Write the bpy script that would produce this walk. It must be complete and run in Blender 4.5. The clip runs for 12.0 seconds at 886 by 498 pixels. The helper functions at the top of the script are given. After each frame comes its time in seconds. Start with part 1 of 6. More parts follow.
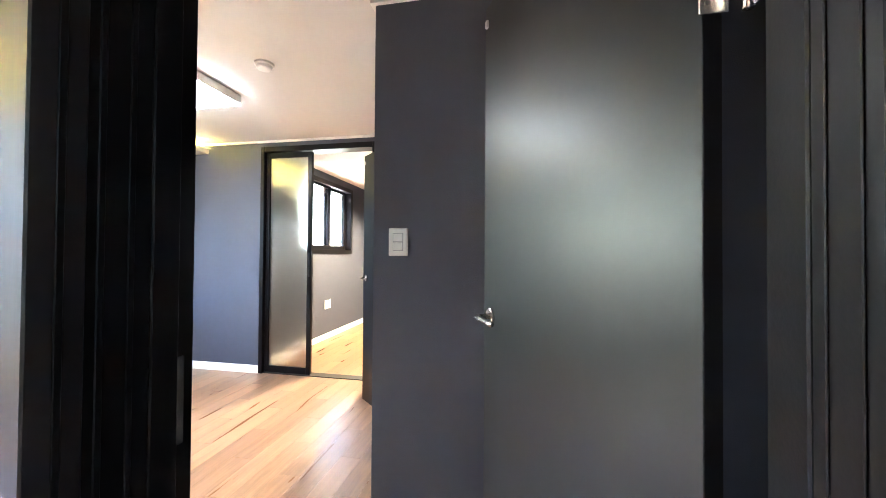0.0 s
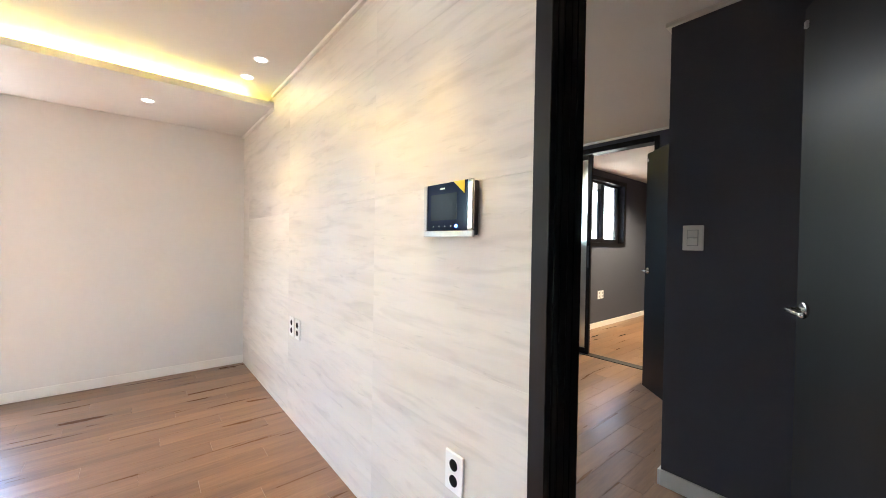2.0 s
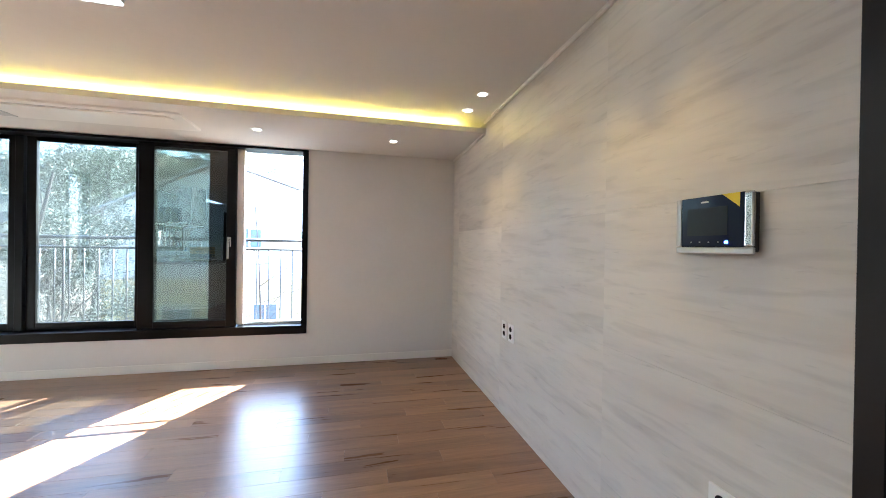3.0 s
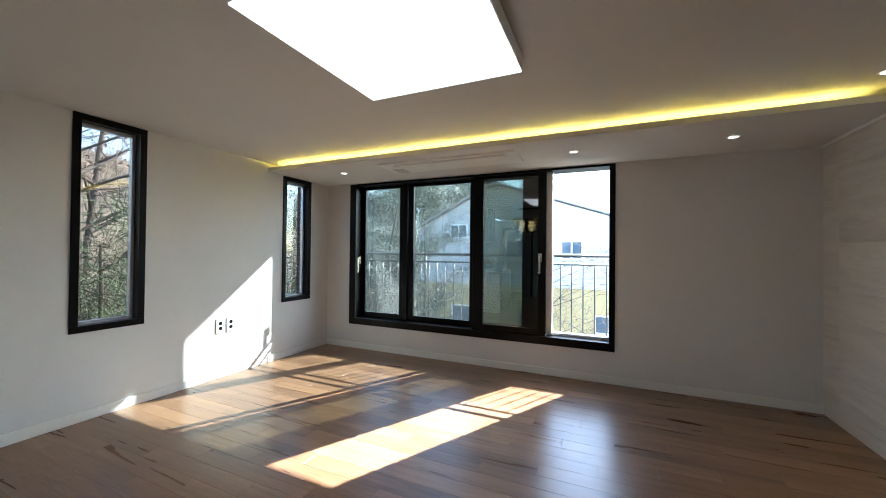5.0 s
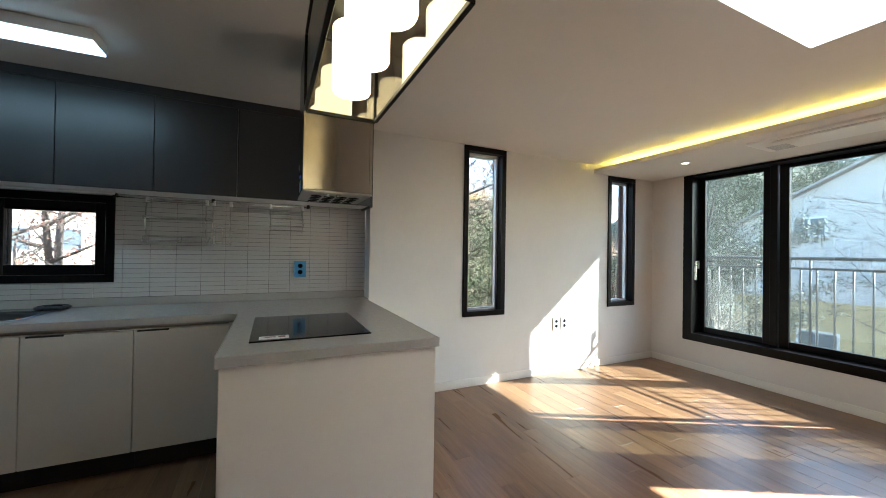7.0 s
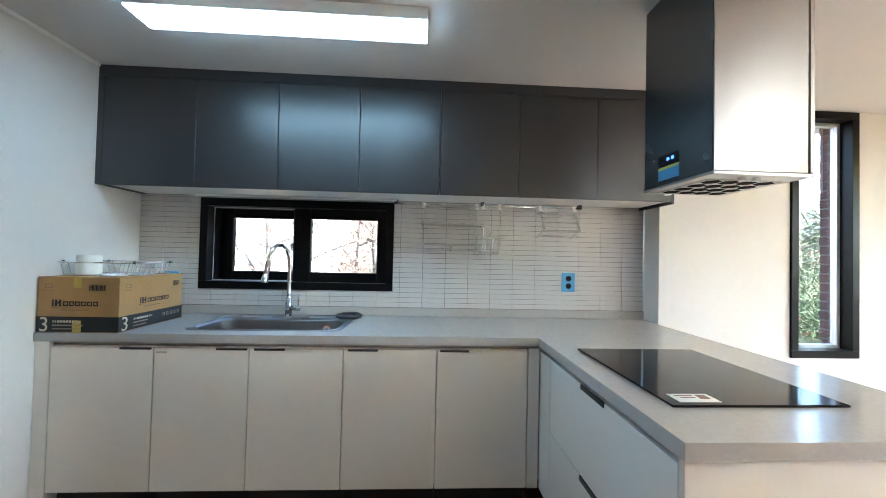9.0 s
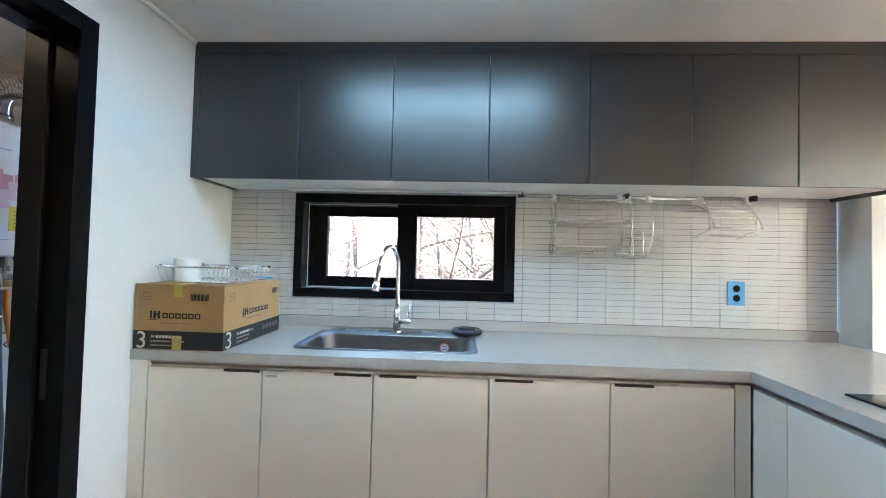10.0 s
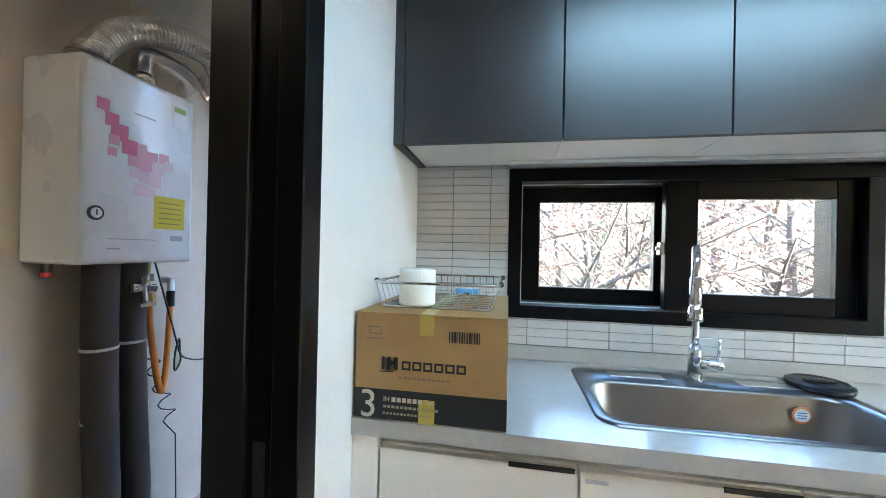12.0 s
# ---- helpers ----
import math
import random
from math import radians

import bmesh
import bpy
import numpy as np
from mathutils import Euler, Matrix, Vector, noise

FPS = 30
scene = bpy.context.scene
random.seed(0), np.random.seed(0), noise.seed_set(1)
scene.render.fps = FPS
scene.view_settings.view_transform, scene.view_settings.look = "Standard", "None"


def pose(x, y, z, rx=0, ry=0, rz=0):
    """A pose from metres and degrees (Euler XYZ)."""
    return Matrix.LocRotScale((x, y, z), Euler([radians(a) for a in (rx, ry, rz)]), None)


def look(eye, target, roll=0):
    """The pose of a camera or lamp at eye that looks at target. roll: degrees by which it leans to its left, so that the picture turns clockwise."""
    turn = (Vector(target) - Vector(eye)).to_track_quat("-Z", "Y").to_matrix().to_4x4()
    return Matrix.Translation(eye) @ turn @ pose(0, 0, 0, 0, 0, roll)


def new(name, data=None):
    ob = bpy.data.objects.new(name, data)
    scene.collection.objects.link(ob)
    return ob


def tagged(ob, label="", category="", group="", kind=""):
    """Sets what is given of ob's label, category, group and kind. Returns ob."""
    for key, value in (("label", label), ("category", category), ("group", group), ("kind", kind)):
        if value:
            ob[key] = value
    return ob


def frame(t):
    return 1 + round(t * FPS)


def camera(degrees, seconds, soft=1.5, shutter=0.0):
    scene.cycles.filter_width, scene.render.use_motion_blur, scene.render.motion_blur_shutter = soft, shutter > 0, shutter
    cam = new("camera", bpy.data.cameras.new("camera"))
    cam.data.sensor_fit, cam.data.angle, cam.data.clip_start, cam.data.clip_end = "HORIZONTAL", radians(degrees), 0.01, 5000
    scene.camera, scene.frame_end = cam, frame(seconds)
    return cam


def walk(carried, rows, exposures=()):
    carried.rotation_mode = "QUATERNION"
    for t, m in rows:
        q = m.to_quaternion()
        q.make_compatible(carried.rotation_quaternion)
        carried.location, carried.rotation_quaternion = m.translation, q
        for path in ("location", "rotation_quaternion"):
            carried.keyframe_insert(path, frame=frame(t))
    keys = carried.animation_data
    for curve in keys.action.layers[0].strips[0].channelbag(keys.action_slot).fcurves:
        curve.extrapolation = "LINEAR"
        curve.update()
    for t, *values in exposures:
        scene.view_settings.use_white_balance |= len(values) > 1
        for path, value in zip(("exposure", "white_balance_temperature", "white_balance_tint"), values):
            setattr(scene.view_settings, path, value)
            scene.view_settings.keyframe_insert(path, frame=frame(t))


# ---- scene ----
cam = camera(101.0, 12.0, soft=0.9)
PATH = [
    (0, (3.984, -0.274, 1.215), (3.604, 1.689, 1.243), 0.4),
    (0.5, (4.027, -0.473, 1.195), (3.564, 1.473, 1.207), 0.5),
    (0.7, (4.032, -0.504, 1.196), (3.475, 1.417, 1.208), 0.4),
    (1, (4.057, -0.535, 1.196), (3.254, 1.296, 1.194), 0.3),
    (1.5, (4.086, -0.657, 1.207), (2.848, 0.914, 1.184), 0.8),
    (2, (4.073, -0.804, 1.221), (2.537, 0.476, 1.191), 0.9),
    (2.5, (4.05, -0.941, 1.236), (2.258, -0.052, 1.215), 0.9),
    (3, (4.058, -1.089, 1.249), (2.113, -0.624, 1.24), 0.9),
    (3.1, (4.057, -1.112, 1.25), (2.093, -0.733, 1.245), 0.9),
    (4.9, (4.098, -1.621, 1.308), (2.249, -2.382, 1.333), 0.6),
    (5, (4.101, -1.661, 1.314), (2.276, -2.478, 1.335), 0.6),
    (5.5, (4.09, -1.761, 1.317), (2.451, -2.907, 1.334), 0.4),
    (6, (4.166, -1.856, 1.295), (2.773, -3.29, 1.317), 0.5),
    (6.5, (4.292, -2.014, 1.301), (3.182, -3.678, 1.322), 0.6),
    (7, (4.422, -2.191, 1.3), (3.576, -4.003, 1.318), 0.9),
    (7.1, (4.448, -2.243, 1.297), (3.648, -4.076, 1.316), 0.8),
    (8.9, (5.171, -2.933, 1.314), (5.041, -4.929, 1.341), 1.3),
    (9, (5.215, -2.975, 1.304), (5.11, -4.972, 1.343), 1.3),
    (9.5, (5.463, -3.194, 1.296), (5.465, -5.193, 1.337), 1.2),
    (10, (5.74, -3.382, 1.297), (5.825, -5.379, 1.347), 1.4),
    (10.5, (5.978, -3.536, 1.3), (6.071, -5.533, 1.357), 1.4),
    (11, (6.196, -3.731, 1.324), (6.328, -5.726, 1.374), 1.2),
    (11.2, (6.32, -3.8, 1.32), (6.439, -5.796, 1.38), 1.6),
    (11.5, (6.436, -3.863, 1.326), (6.662, -5.85, 1.361), 1.2),
    (12, (6.695, -3.964, 1.321), (7.047, -5.932, 1.328), 1.2),
]
walk(cam, [(t, look(e, a, r)) for t, e, a, r in PATH],
     exposures=[(0, 7.75, 5600, 7), (0.5, 7.55, 5650, 8), (1.0, 6.85, 5700, 8), (1.5, 6.25, 5600, 7), (2.0, 5.9, 5550, 7), (2.5, 5.5, 5500, 7), (3.1, 4.65, 5450, 6), (5, 3.53, 5500, 3), (5.8, 3.55, 5600, 3), (7.2, 4.1, 5850, 4), (8.8, 5.35, 5600, 5), (10, 5.87, 5600, 5), (12, 6.0, 5600, 4)])

# ---- light ----
SUN_AZ, SUN_EL = math.atan2(0.53, -1.0), radians(36)
world = bpy.data.worlds.new("world")
scene.world = world
world.use_nodes = True
wt = world.node_tree
sky = wt.nodes.new("ShaderNodeTexSky")
sky.sky_type, sky.sun_disc = "NISHITA", False
sky.sun_elevation, sky.sun_rotation = SUN_EL, math.pi / 2 - SUN_AZ
wt.links.new(sky.outputs[0], wt.nodes["Background"].inputs[0])
wt.nodes["Background"].inputs[1].default_value = 0.15
sun = new("sun", bpy.data.lights.new("sun", "SUN"))
sun.data.energy, sun.data.angle, sun.data.color = 5.0, radians(0.53), (1.0, 0.94, 0.86)
sd = Vector((math.cos(SUN_AZ) * math.cos(SUN_EL), math.sin(SUN_AZ) * math.cos(SUN_EL), math.sin(SUN_EL)))
sun.matrix_world = look(sd * 30, (0, 0, 0))

# ---- materials ----
def nodes_of(name):
    m = bpy.data.materials.new(name)
    m.use_nodes = True
    return m, m.node_tree, m.node_tree.nodes["Principled BSDF"]


def mat(name, col, rough=0.5, metal=0.0, var=0.08, scale=6.0, bump=0.0, bscale=80.0, coat=0.0, stretch=(1, 1, 1), per=0.0, spec=0.5, brushed=0.0):
    """Paint, metal, plastic or stone: colour varied at two scales, roughness varied, fine relief; per: variation between pieces."""
    m, nt, b = nodes_of(name)
    N, L = nt.nodes, nt.links
    tc, mp = N.new("ShaderNodeTexCoord"), N.new("ShaderNodeMapping")
    mp.inputs["Scale"].default_value = stretch
    L.new(tc.outputs["Object"], mp.inputs[0])
    n1, n2 = N.new("ShaderNodeTexNoise"), N.new("ShaderNodeTexNoise")
    n1.inputs["Scale"].default_value, n2.inputs["Scale"].default_value = scale, scale * 9
    n1.inputs["Detail"].default_value, n2.inputs["Detail"].default_value = 4, 6
    L.new(mp.outputs[0], n1.inputs[0]), L.new(mp.outputs[0], n2.inputs[0])
    add = N.new("ShaderNodeMath")
    add.operation = "MULTIPLY_ADD"
    L.new(n2.outputs[0], add.inputs[0])
    add.inputs[1].default_value = 0.5
    L.new(n1.outputs[0], add.inputs[2])
    last = add.outputs[0]
    if per:
        oi, ma = N.new("ShaderNodeObjectInfo"), N.new("ShaderNodeMath")
        ma.operation = "MULTIPLY_ADD"
        L.new(oi.outputs["Random"], ma.inputs[0])
        ma.inputs[1].default_value = per
        L.new(last, ma.inputs[2])
        last = ma.outputs[0]
    mr = N.new("ShaderNodeMapRange")
    mr.inputs[1].default_value, mr.inputs[2].default_value = 0.45, 1.05 + per
    mr.inputs[3].default_value, mr.inputs[4].default_value = 1 - var, 1 + var
    L.new(last, mr.inputs[0])
    mx = N.new("ShaderNodeMix")
    mx.data_type, mx.blend_type = "RGBA", "MULTIPLY"
    mx.inputs[0].default_value = 1.0
    mx.inputs[6].default_value = (*col, 1)
    L.new(mr.outputs[0], mx.inputs[7])
    L.new(mx.outputs[2], b.inputs["Base Color"])
    b.inputs["Metallic"].default_value = metal
    rr = N.new("ShaderNodeMapRange")
    rr.inputs[3].default_value, rr.inputs[4].default_value = max(0.02, rough - 0.05), min(1, rough + 0.05)
    L.new(n1.outputs[0], rr.inputs[0])
    L.new(rr.outputs[0], b.inputs["Roughness"])
    b.inputs["Coat Weight"].default_value = coat
    b.inputs["Specular IOR Level"].default_value = spec
    if brushed:
        gn, cr = N.new("ShaderNodeNewGeometry"), N.new("ShaderNodeVectorMath")
        cr.operation = "CROSS_PRODUCT"
        L.new(gn.outputs["True Normal"], cr.inputs[0])
        cr.inputs[1].default_value = (0, 0, 1)
        L.new(cr.outputs[0], b.inputs["Tangent"])
        b.inputs["Anisotropic"].default_value = abs(brushed)
        b.inputs["Anisotropic Rotation"].default_value = 0.25 if brushed < 0 else 0.0
    if bump:
        nb, bp = N.new("ShaderNodeTexNoise"), N.new("ShaderNodeBump")
        nb.inputs["Scale"].default_value, nb.inputs["Detail"].default_value = bscale, 5
        L.new(mp.outputs[0], nb.inputs[0])
        bp.inputs["Strength"].default_value, bp.inputs["Distance"].default_value = bump, 0.004
        L.new(nb.outputs[0], bp.inputs["Height"])
        L.new(bp.outputs[0], b.inputs["Normal"])
    return m


def glow(name, col, strength):
    m, nt, b = nodes_of(name)
    b.inputs["Base Color"].default_value = (*[min(1, c) * 0.8 for c in col], 1)
    b.inputs["Emission Color"].default_value = (*col, 1)
    b.inputs["Emission Strength"].default_value = strength
    return m


def glass(name, tint, rough=0.0, gloss=1.0, frost=0.0):
    m = bpy.data.materials.new(name)
    m.use_nodes = True
    N, L = m.node_tree.nodes, m.node_tree.links
    N.remove(N["Principled BSDF"])
    tr, gl, fr, mx = N.new("ShaderNodeBsdfTransparent"), N.new("ShaderNodeBsdfGlossy"), N.new("ShaderNodeLayerWeight"), N.new("ShaderNodeMixShader")
    pw, ma = N.new("ShaderNodeMath"), N.new("ShaderNodeMath")
    pw.operation, ma.operation = "POWER", "MULTIPLY_ADD"
    fr.inputs[0].default_value, pw.inputs[1].default_value, ma.inputs[1].default_value, ma.inputs[2].default_value = 0.5, 4.0, 0.6, 0.05 * gloss
    L.new(fr.outputs["Facing"], pw.inputs[0]), L.new(pw.outputs[0], ma.inputs[0])
    tr.inputs[0].default_value = (*[math.sqrt(c) for c in tint], 1)
    gl.inputs["Roughness"].default_value = rough
    base = tr.outputs[0]
    if frost:
        tl, m2 = N.new("ShaderNodeBsdfTranslucent"), N.new("ShaderNodeMixShader")
        tl.inputs[0].default_value = (*tint, 1)
        m2.inputs[0].default_value = frost
        L.new(tr.outputs[0], m2.inputs[1]), L.new(tl.outputs[0], m2.inputs[2])
        base = m2.outputs[0]
    L.new(ma.outputs[0], mx.inputs[0]), L.new(base, mx.inputs[1]), L.new(gl.outputs[0], mx.inputs[2])
    L.new(mx.outputs[0], N["Material Output"].inputs[0])
    return m


def frosted(name, tint):
    """Reeded satin glass: blurs what lies behind it and mirrors the room softly."""
    m = bpy.data.materials.new(name)
    m.use_nodes = True
    N, L = m.node_tree.nodes, m.node_tree.links
    N.remove(N["Principled BSDF"])
    rf, gl, mx = N.new("ShaderNodeBsdfRefraction"), N.new("ShaderNodeBsdfGlossy"), N.new("ShaderNodeMixShader")
    rf.inputs["Color"].default_value, rf.inputs["Roughness"].default_value, rf.inputs["IOR"].default_value = (*tint, 1), 0.42, 1.25
    gl.inputs["Roughness"].default_value = 0.16
    mx.inputs[0].default_value = 0.14
    L.new(rf.outputs[0], mx.inputs[1]), L.new(gl.outputs[0], mx.inputs[2]), L.new(mx.outputs[0], N["Material Output"].inputs[0])
    return m


def wood(name, dark, light, along="y", rough=0.28, island=False):
    """Laminate planks: streaky grain along the plank, each plank in its own tone."""
    m, nt, b = nodes_of(name)
    N, L = nt.nodes, nt.links
    geo, mp, n1, n2 = N.new("ShaderNodeNewGeometry"), N.new("ShaderNodeMapping"), N.new("ShaderNodeTexNoise"), N.new("ShaderNodeTexNoise")
    if island:
        rnd = geo.outputs["Random Per Island"]
    else:
        rnd = N.new("ShaderNodeObjectInfo").outputs["Random"]
    off, addv = N.new("ShaderNodeVectorMath"), N.new("ShaderNodeVectorMath")
    off.operation, addv.operation = "SCALE", "ADD"
    cmb = N.new("ShaderNodeCombineXYZ")
    L.new(rnd, cmb.inputs[0]), L.new(rnd, cmb.inputs[1]), L.new(rnd, cmb.inputs[2])
    L.new(cmb.outputs[0], off.inputs[0])
    off.inputs["Scale"].default_value = 37.0
    L.new(geo.outputs["Position"], addv.inputs[0]), L.new(off.outputs[0], addv.inputs[1])
    mp.inputs["Scale"].default_value = (14, 1.1, 14) if along == "y" else (1.1, 14, 14)
    L.new(addv.outputs[0], mp.inputs[0])
    L.new(mp.outputs[0], n1.inputs[0]), L.new(mp.outputs[0], n2.inputs[0])
    n1.inputs["Scale"].default_value, n1.inputs["Detail"].default_value, n1.inputs["Distortion"].default_value = 1.0, 5, 0.6
    n2.inputs["Scale"].default_value, n2.inputs["Detail"].default_value = 7.0, 8
    a1, a2 = N.new("ShaderNodeMath"), N.new("ShaderNodeMath")
    a1.operation, a2.operation = "MULTIPLY_ADD", "MULTIPLY_ADD"
    L.new(n2.outputs[0], a1.inputs[0]), L.new(n1.outputs[0], a1.inputs[2])
    a1.inputs[1].default_value = 0.5
    L.new(rnd, a2.inputs[0]), L.new(a1.outputs[0], a2.inputs[2])
    a2.inputs[1].default_value = 0.38
    ramp = N.new("ShaderNodeMapRange")
    ramp.inputs[1].default_value, ramp.inputs[2].default_value = 0.55, 1.30
    L.new(a2.outputs[0], ramp.inputs[0])
    mx = N.new("ShaderNodeMix")
    mx.data_type = "RGBA"
    mx.inputs[6].default_value, mx.inputs[7].default_value = (*dark, 1), (*light, 1)
    L.new(ramp.outputs[0], mx.inputs[0])
    L.new(mx.outputs[2], b.inputs["Base Color"])
    rr = N.new("ShaderNodeMapRange")
    rr.inputs[3].default_value, rr.inputs[4].default_value = rough - 0.06, rough + 0.1
    L.new(n1.outputs[0], rr.inputs[0]), L.new(rr.outputs[0], b.inputs["Roughness"])
    bp = N.new("ShaderNodeBump")
    bp.inputs["Strength"].default_value, bp.inputs["Distance"].default_value = 0.12, 0.002
    L.new(n2.outputs[0], bp.inputs["Height"]), L.new(bp.outputs[0], b.inputs["Normal"])
    return m


def veined(name, base, vein):
    """Pale travertine-like panel: long soft horizontal streaks and small dark flecks."""
    m, nt, b = nodes_of(name)
    N, L = nt.nodes, nt.links
    geo, oi, cmb, add = N.new("ShaderNodeNewGeometry"), N.new("ShaderNodeObjectInfo"), N.new("ShaderNodeCombineXYZ"), N.new("ShaderNodeVectorMath")
    sc = N.new("ShaderNodeVectorMath")
    sc.operation = "SCALE"
    for i in range(3):
        L.new(oi.outputs["Random"], cmb.inputs[i])
    L.new(cmb.outputs[0], sc.inputs[0])
    sc.inputs["Scale"].default_value = 50
    L.new(geo.outputs["Position"], add.inputs[0]), L.new(sc.outputs[0], add.inputs[1])
    mp, n1, n2, n3 = N.new("ShaderNodeMapping"), N.new("ShaderNodeTexNoise"), N.new("ShaderNodeTexNoise"), N.new("ShaderNodeTexNoise")
    mp.inputs["Scale"].default_value, mp.inputs["Rotation"].default_value = (0.85, 1, 6.5), (0, radians(-1), 0)
    L.new(add.outputs[0], mp.inputs[0])
    for n, s, d in ((n1, 1.1, 5), (n2, 4.0, 9), (n3, 11.0, 4)):
        L.new(mp.outputs[0], n.inputs[0])
        n.inputs["Scale"].default_value, n.inputs["Detail"].default_value, n.inputs["Distortion"].default_value = s, d, 0.7
    r1, r2, r3 = N.new("ShaderNodeMapRange"), N.new("ShaderNodeMapRange"), N.new("ShaderNodeMapRange")
    for r, n, lo, hi, t0, t1 in ((r1, n1, 0.35, 0.75, 0, 0.42), (r2, n2, 0.5, 0.75, 0, 0.42), (r3, n3, 0.64, 0.74, 0, 0.55)):
        L.new(n.outputs[0], r.inputs[0])
        r.inputs[1].default_value, r.inputs[2].default_value, r.inputs[3].default_value, r.inputs[4].default_value = lo, hi, t0, t1
    s1, s2 = N.new("ShaderNodeMath"), N.new("ShaderNodeMath")
    s1.operation, s2.operation, s2.use_clamp = "ADD", "MULTIPLY_ADD", True
    L.new(r1.outputs[0], s1.inputs[0]), L.new(r2.outputs[0], s1.inputs[1])
    L.new(r3.outputs[0], s2.inputs[0]), L.new(s1.outputs[0], s2.inputs[2])
    s2.inputs[1].default_value = 0.6
    mx = N.new("ShaderNodeMix")
    mx.data_type = "RGBA"
    mx.inputs[6].default_value, mx.inputs[7].default_value = (*base, 1), (*vein, 1)
    tone, tm = N.new("ShaderNodeMapRange"), N.new("ShaderNodeMix")
    tone.inputs[3].default_value, tone.inputs[4].default_value = 0.92, 1.03
    tm.data_type, tm.blend_type = "RGBA", "MULTIPLY"
    tm.inputs[0].default_value = 1.0
    L.new(oi.outputs["Random"], tone.inputs[0]), L.new(tone.outputs[0], tm.inputs[7]), L.new(mx.outputs[2], tm.inputs[6])
    L.new(s2.outputs[0], mx.inputs[0]), L.new(tm.outputs[2], b.inputs["Base Color"])
    b.inputs["Roughness"].default_value = 0.42
    bp = N.new("ShaderNodeBump")
    bp.inputs["Strength"].default_value, bp.inputs["Distance"].default_value = 0.15, 0.002
    L.new(n2.outputs[0], bp.inputs["Height"]), L.new(bp.outputs[0], b.inputs["Normal"])
    return m


M_WALL = mat("white_wallpaper", (0.70, 0.682, 0.66), 0.75, var=0.03, scale=2.5, bump=0.09, bscale=220)
M_CEIL = mat("ceiling_paper", (0.66, 0.643, 0.622), 0.85, var=0.025, scale=2, bump=0.2, bscale=200)
M_TRIM = mat("white_trim", (0.80, 0.78, 0.74), 0.45, var=0.03, scale=5)
M_UTIL = mat("beige_utility_paint", (0.50, 0.43, 0.355), 0.8, var=0.08, scale=1.5, bump=0.12, bscale=120)
M_NAVY = mat("slate_wallpaper", (0.056, 0.060, 0.082), 0.7, var=0.07, scale=3, bump=0.3, bscale=180)
M_BLACK = mat("black_frame", (0.004, 0.0035, 0.004), 0.34, var=0.15, scale=9, bump=0.05, bscale=150, spec=0.13)
M_DOOR = mat("black_door_film", (0.004, 0.004, 0.005), 0.385, var=0.10, scale=3, bump=0.015, bscale=60, stretch=(1, 1, 0.25), spec=0.165)
M_CASING = mat("dark_brown_casing", (0.009, 0.0080, 0.0088), 0.38, var=0.12, scale=6, bump=0.03, bscale=120, stretch=(1, 1, 0.1), spec=0.26)
M_STONE = veined("veined_stone_panel", (0.71, 0.673, 0.61), (0.45, 0.418, 0.38))
M_GROUT = mat("grey_grout", (0.13, 0.122, 0.118), 0.9, var=0.1, scale=20)
M_PLANK = wood("laminate_plank", (0.120, 0.061, 0.032), (0.305, 0.175, 0.094))
M_PLANK_I = wood("laminate_plank_joined", (0.120, 0.061, 0.032), (0.305, 0.175, 0.094), island=True)
M_SUB = mat("floor_joint", (0.05, 0.03, 0.02), 0.9)
M_UPPER = mat("matt_charcoal_door", (0.020, 0.0195, 0.022), 0.39, var=0.05, scale=3, bump=0.04, bscale=300, spec=0.9)
M_LOWER = mat("cream_gloss_door", (0.78, 0.72, 0.65), 0.30, var=0.02, scale=2, bump=0.02, bscale=60)
M_QUARTZ = mat("grey_quartz_top", (0.435, 0.405, 0.38), 0.22, var=0.05, scale=60, coat=0.2)
M_DARK = mat("dark_recess", (0.012, 0.011, 0.010), 0.6)
M_WELL = mat("socket_well_black", (0.008, 0.008, 0.009), 0.8, spec=0.06)
M_TILE = mat("white_mosaic_tile", (0.55, 0.525, 0.505), 0.36, var=0.03, scale=5, per=0.5)
M_SINK = mat("sink_steel", (0.21, 0.208, 0.21), 0.30, 1.0, var=0.06, scale=8, bump=0.04, bscale=60)
M_HOOD = mat("polished_hood_steel", (0.46, 0.43, 0.40), 0.26, 1.0, var=0.06, scale=5, bump=0.012, bscale=30, stretch=(1, 1, 0.03), brushed=-1.0)
M_WIRE = mat("rack_wire", (0.68, 0.67, 0.65), 0.12, 1.0)
M_STEEL = mat("brushed_steel", (0.50, 0.49, 0.47), 0.33, 1.0, var=0.07, scale=8, bump=0.05, bscale=60, stretch=(1, 1, 0.05))
# darker copy of the hood steel: shade of the kitchen-facing side put into colour
M_HOOD_SHADED = mat("hood_steel_shaded", (0.20, 0.20, 0.205), 0.26, 1.0, var=0.07, scale=8)
M_CHROME = mat("chrome", (0.70, 0.70, 0.71), 0.08, 1.0, var=0.03)
M_NICKEL = mat("satin_nickel", (0.66, 0.63, 0.58), 0.25, 1.0, var=0.05)
M_CERAM = mat("black_ceramic_glass", (0.010, 0.009, 0.009), 0.10, var=0.1, spec=0.28)
M_BLUE = mat("blue_film", (0.10, 0.33, 0.62), 0.3, var=0.05)
M_WHITE = mat("white_plastic", (0.80, 0.79, 0.77), 0.35, var=0.02)
M_BLACKP = mat("black_plastic", (0.015, 0.015, 0.016), 0.35, var=0.1)
M_GREYP = mat("grey_plastic", (0.42, 0.42, 0.43), 0.4, var=0.04)
M_ALU = mat("grey_aluminium", (0.55, 0.56, 0.58), 0.4, 0.6, var=0.05)
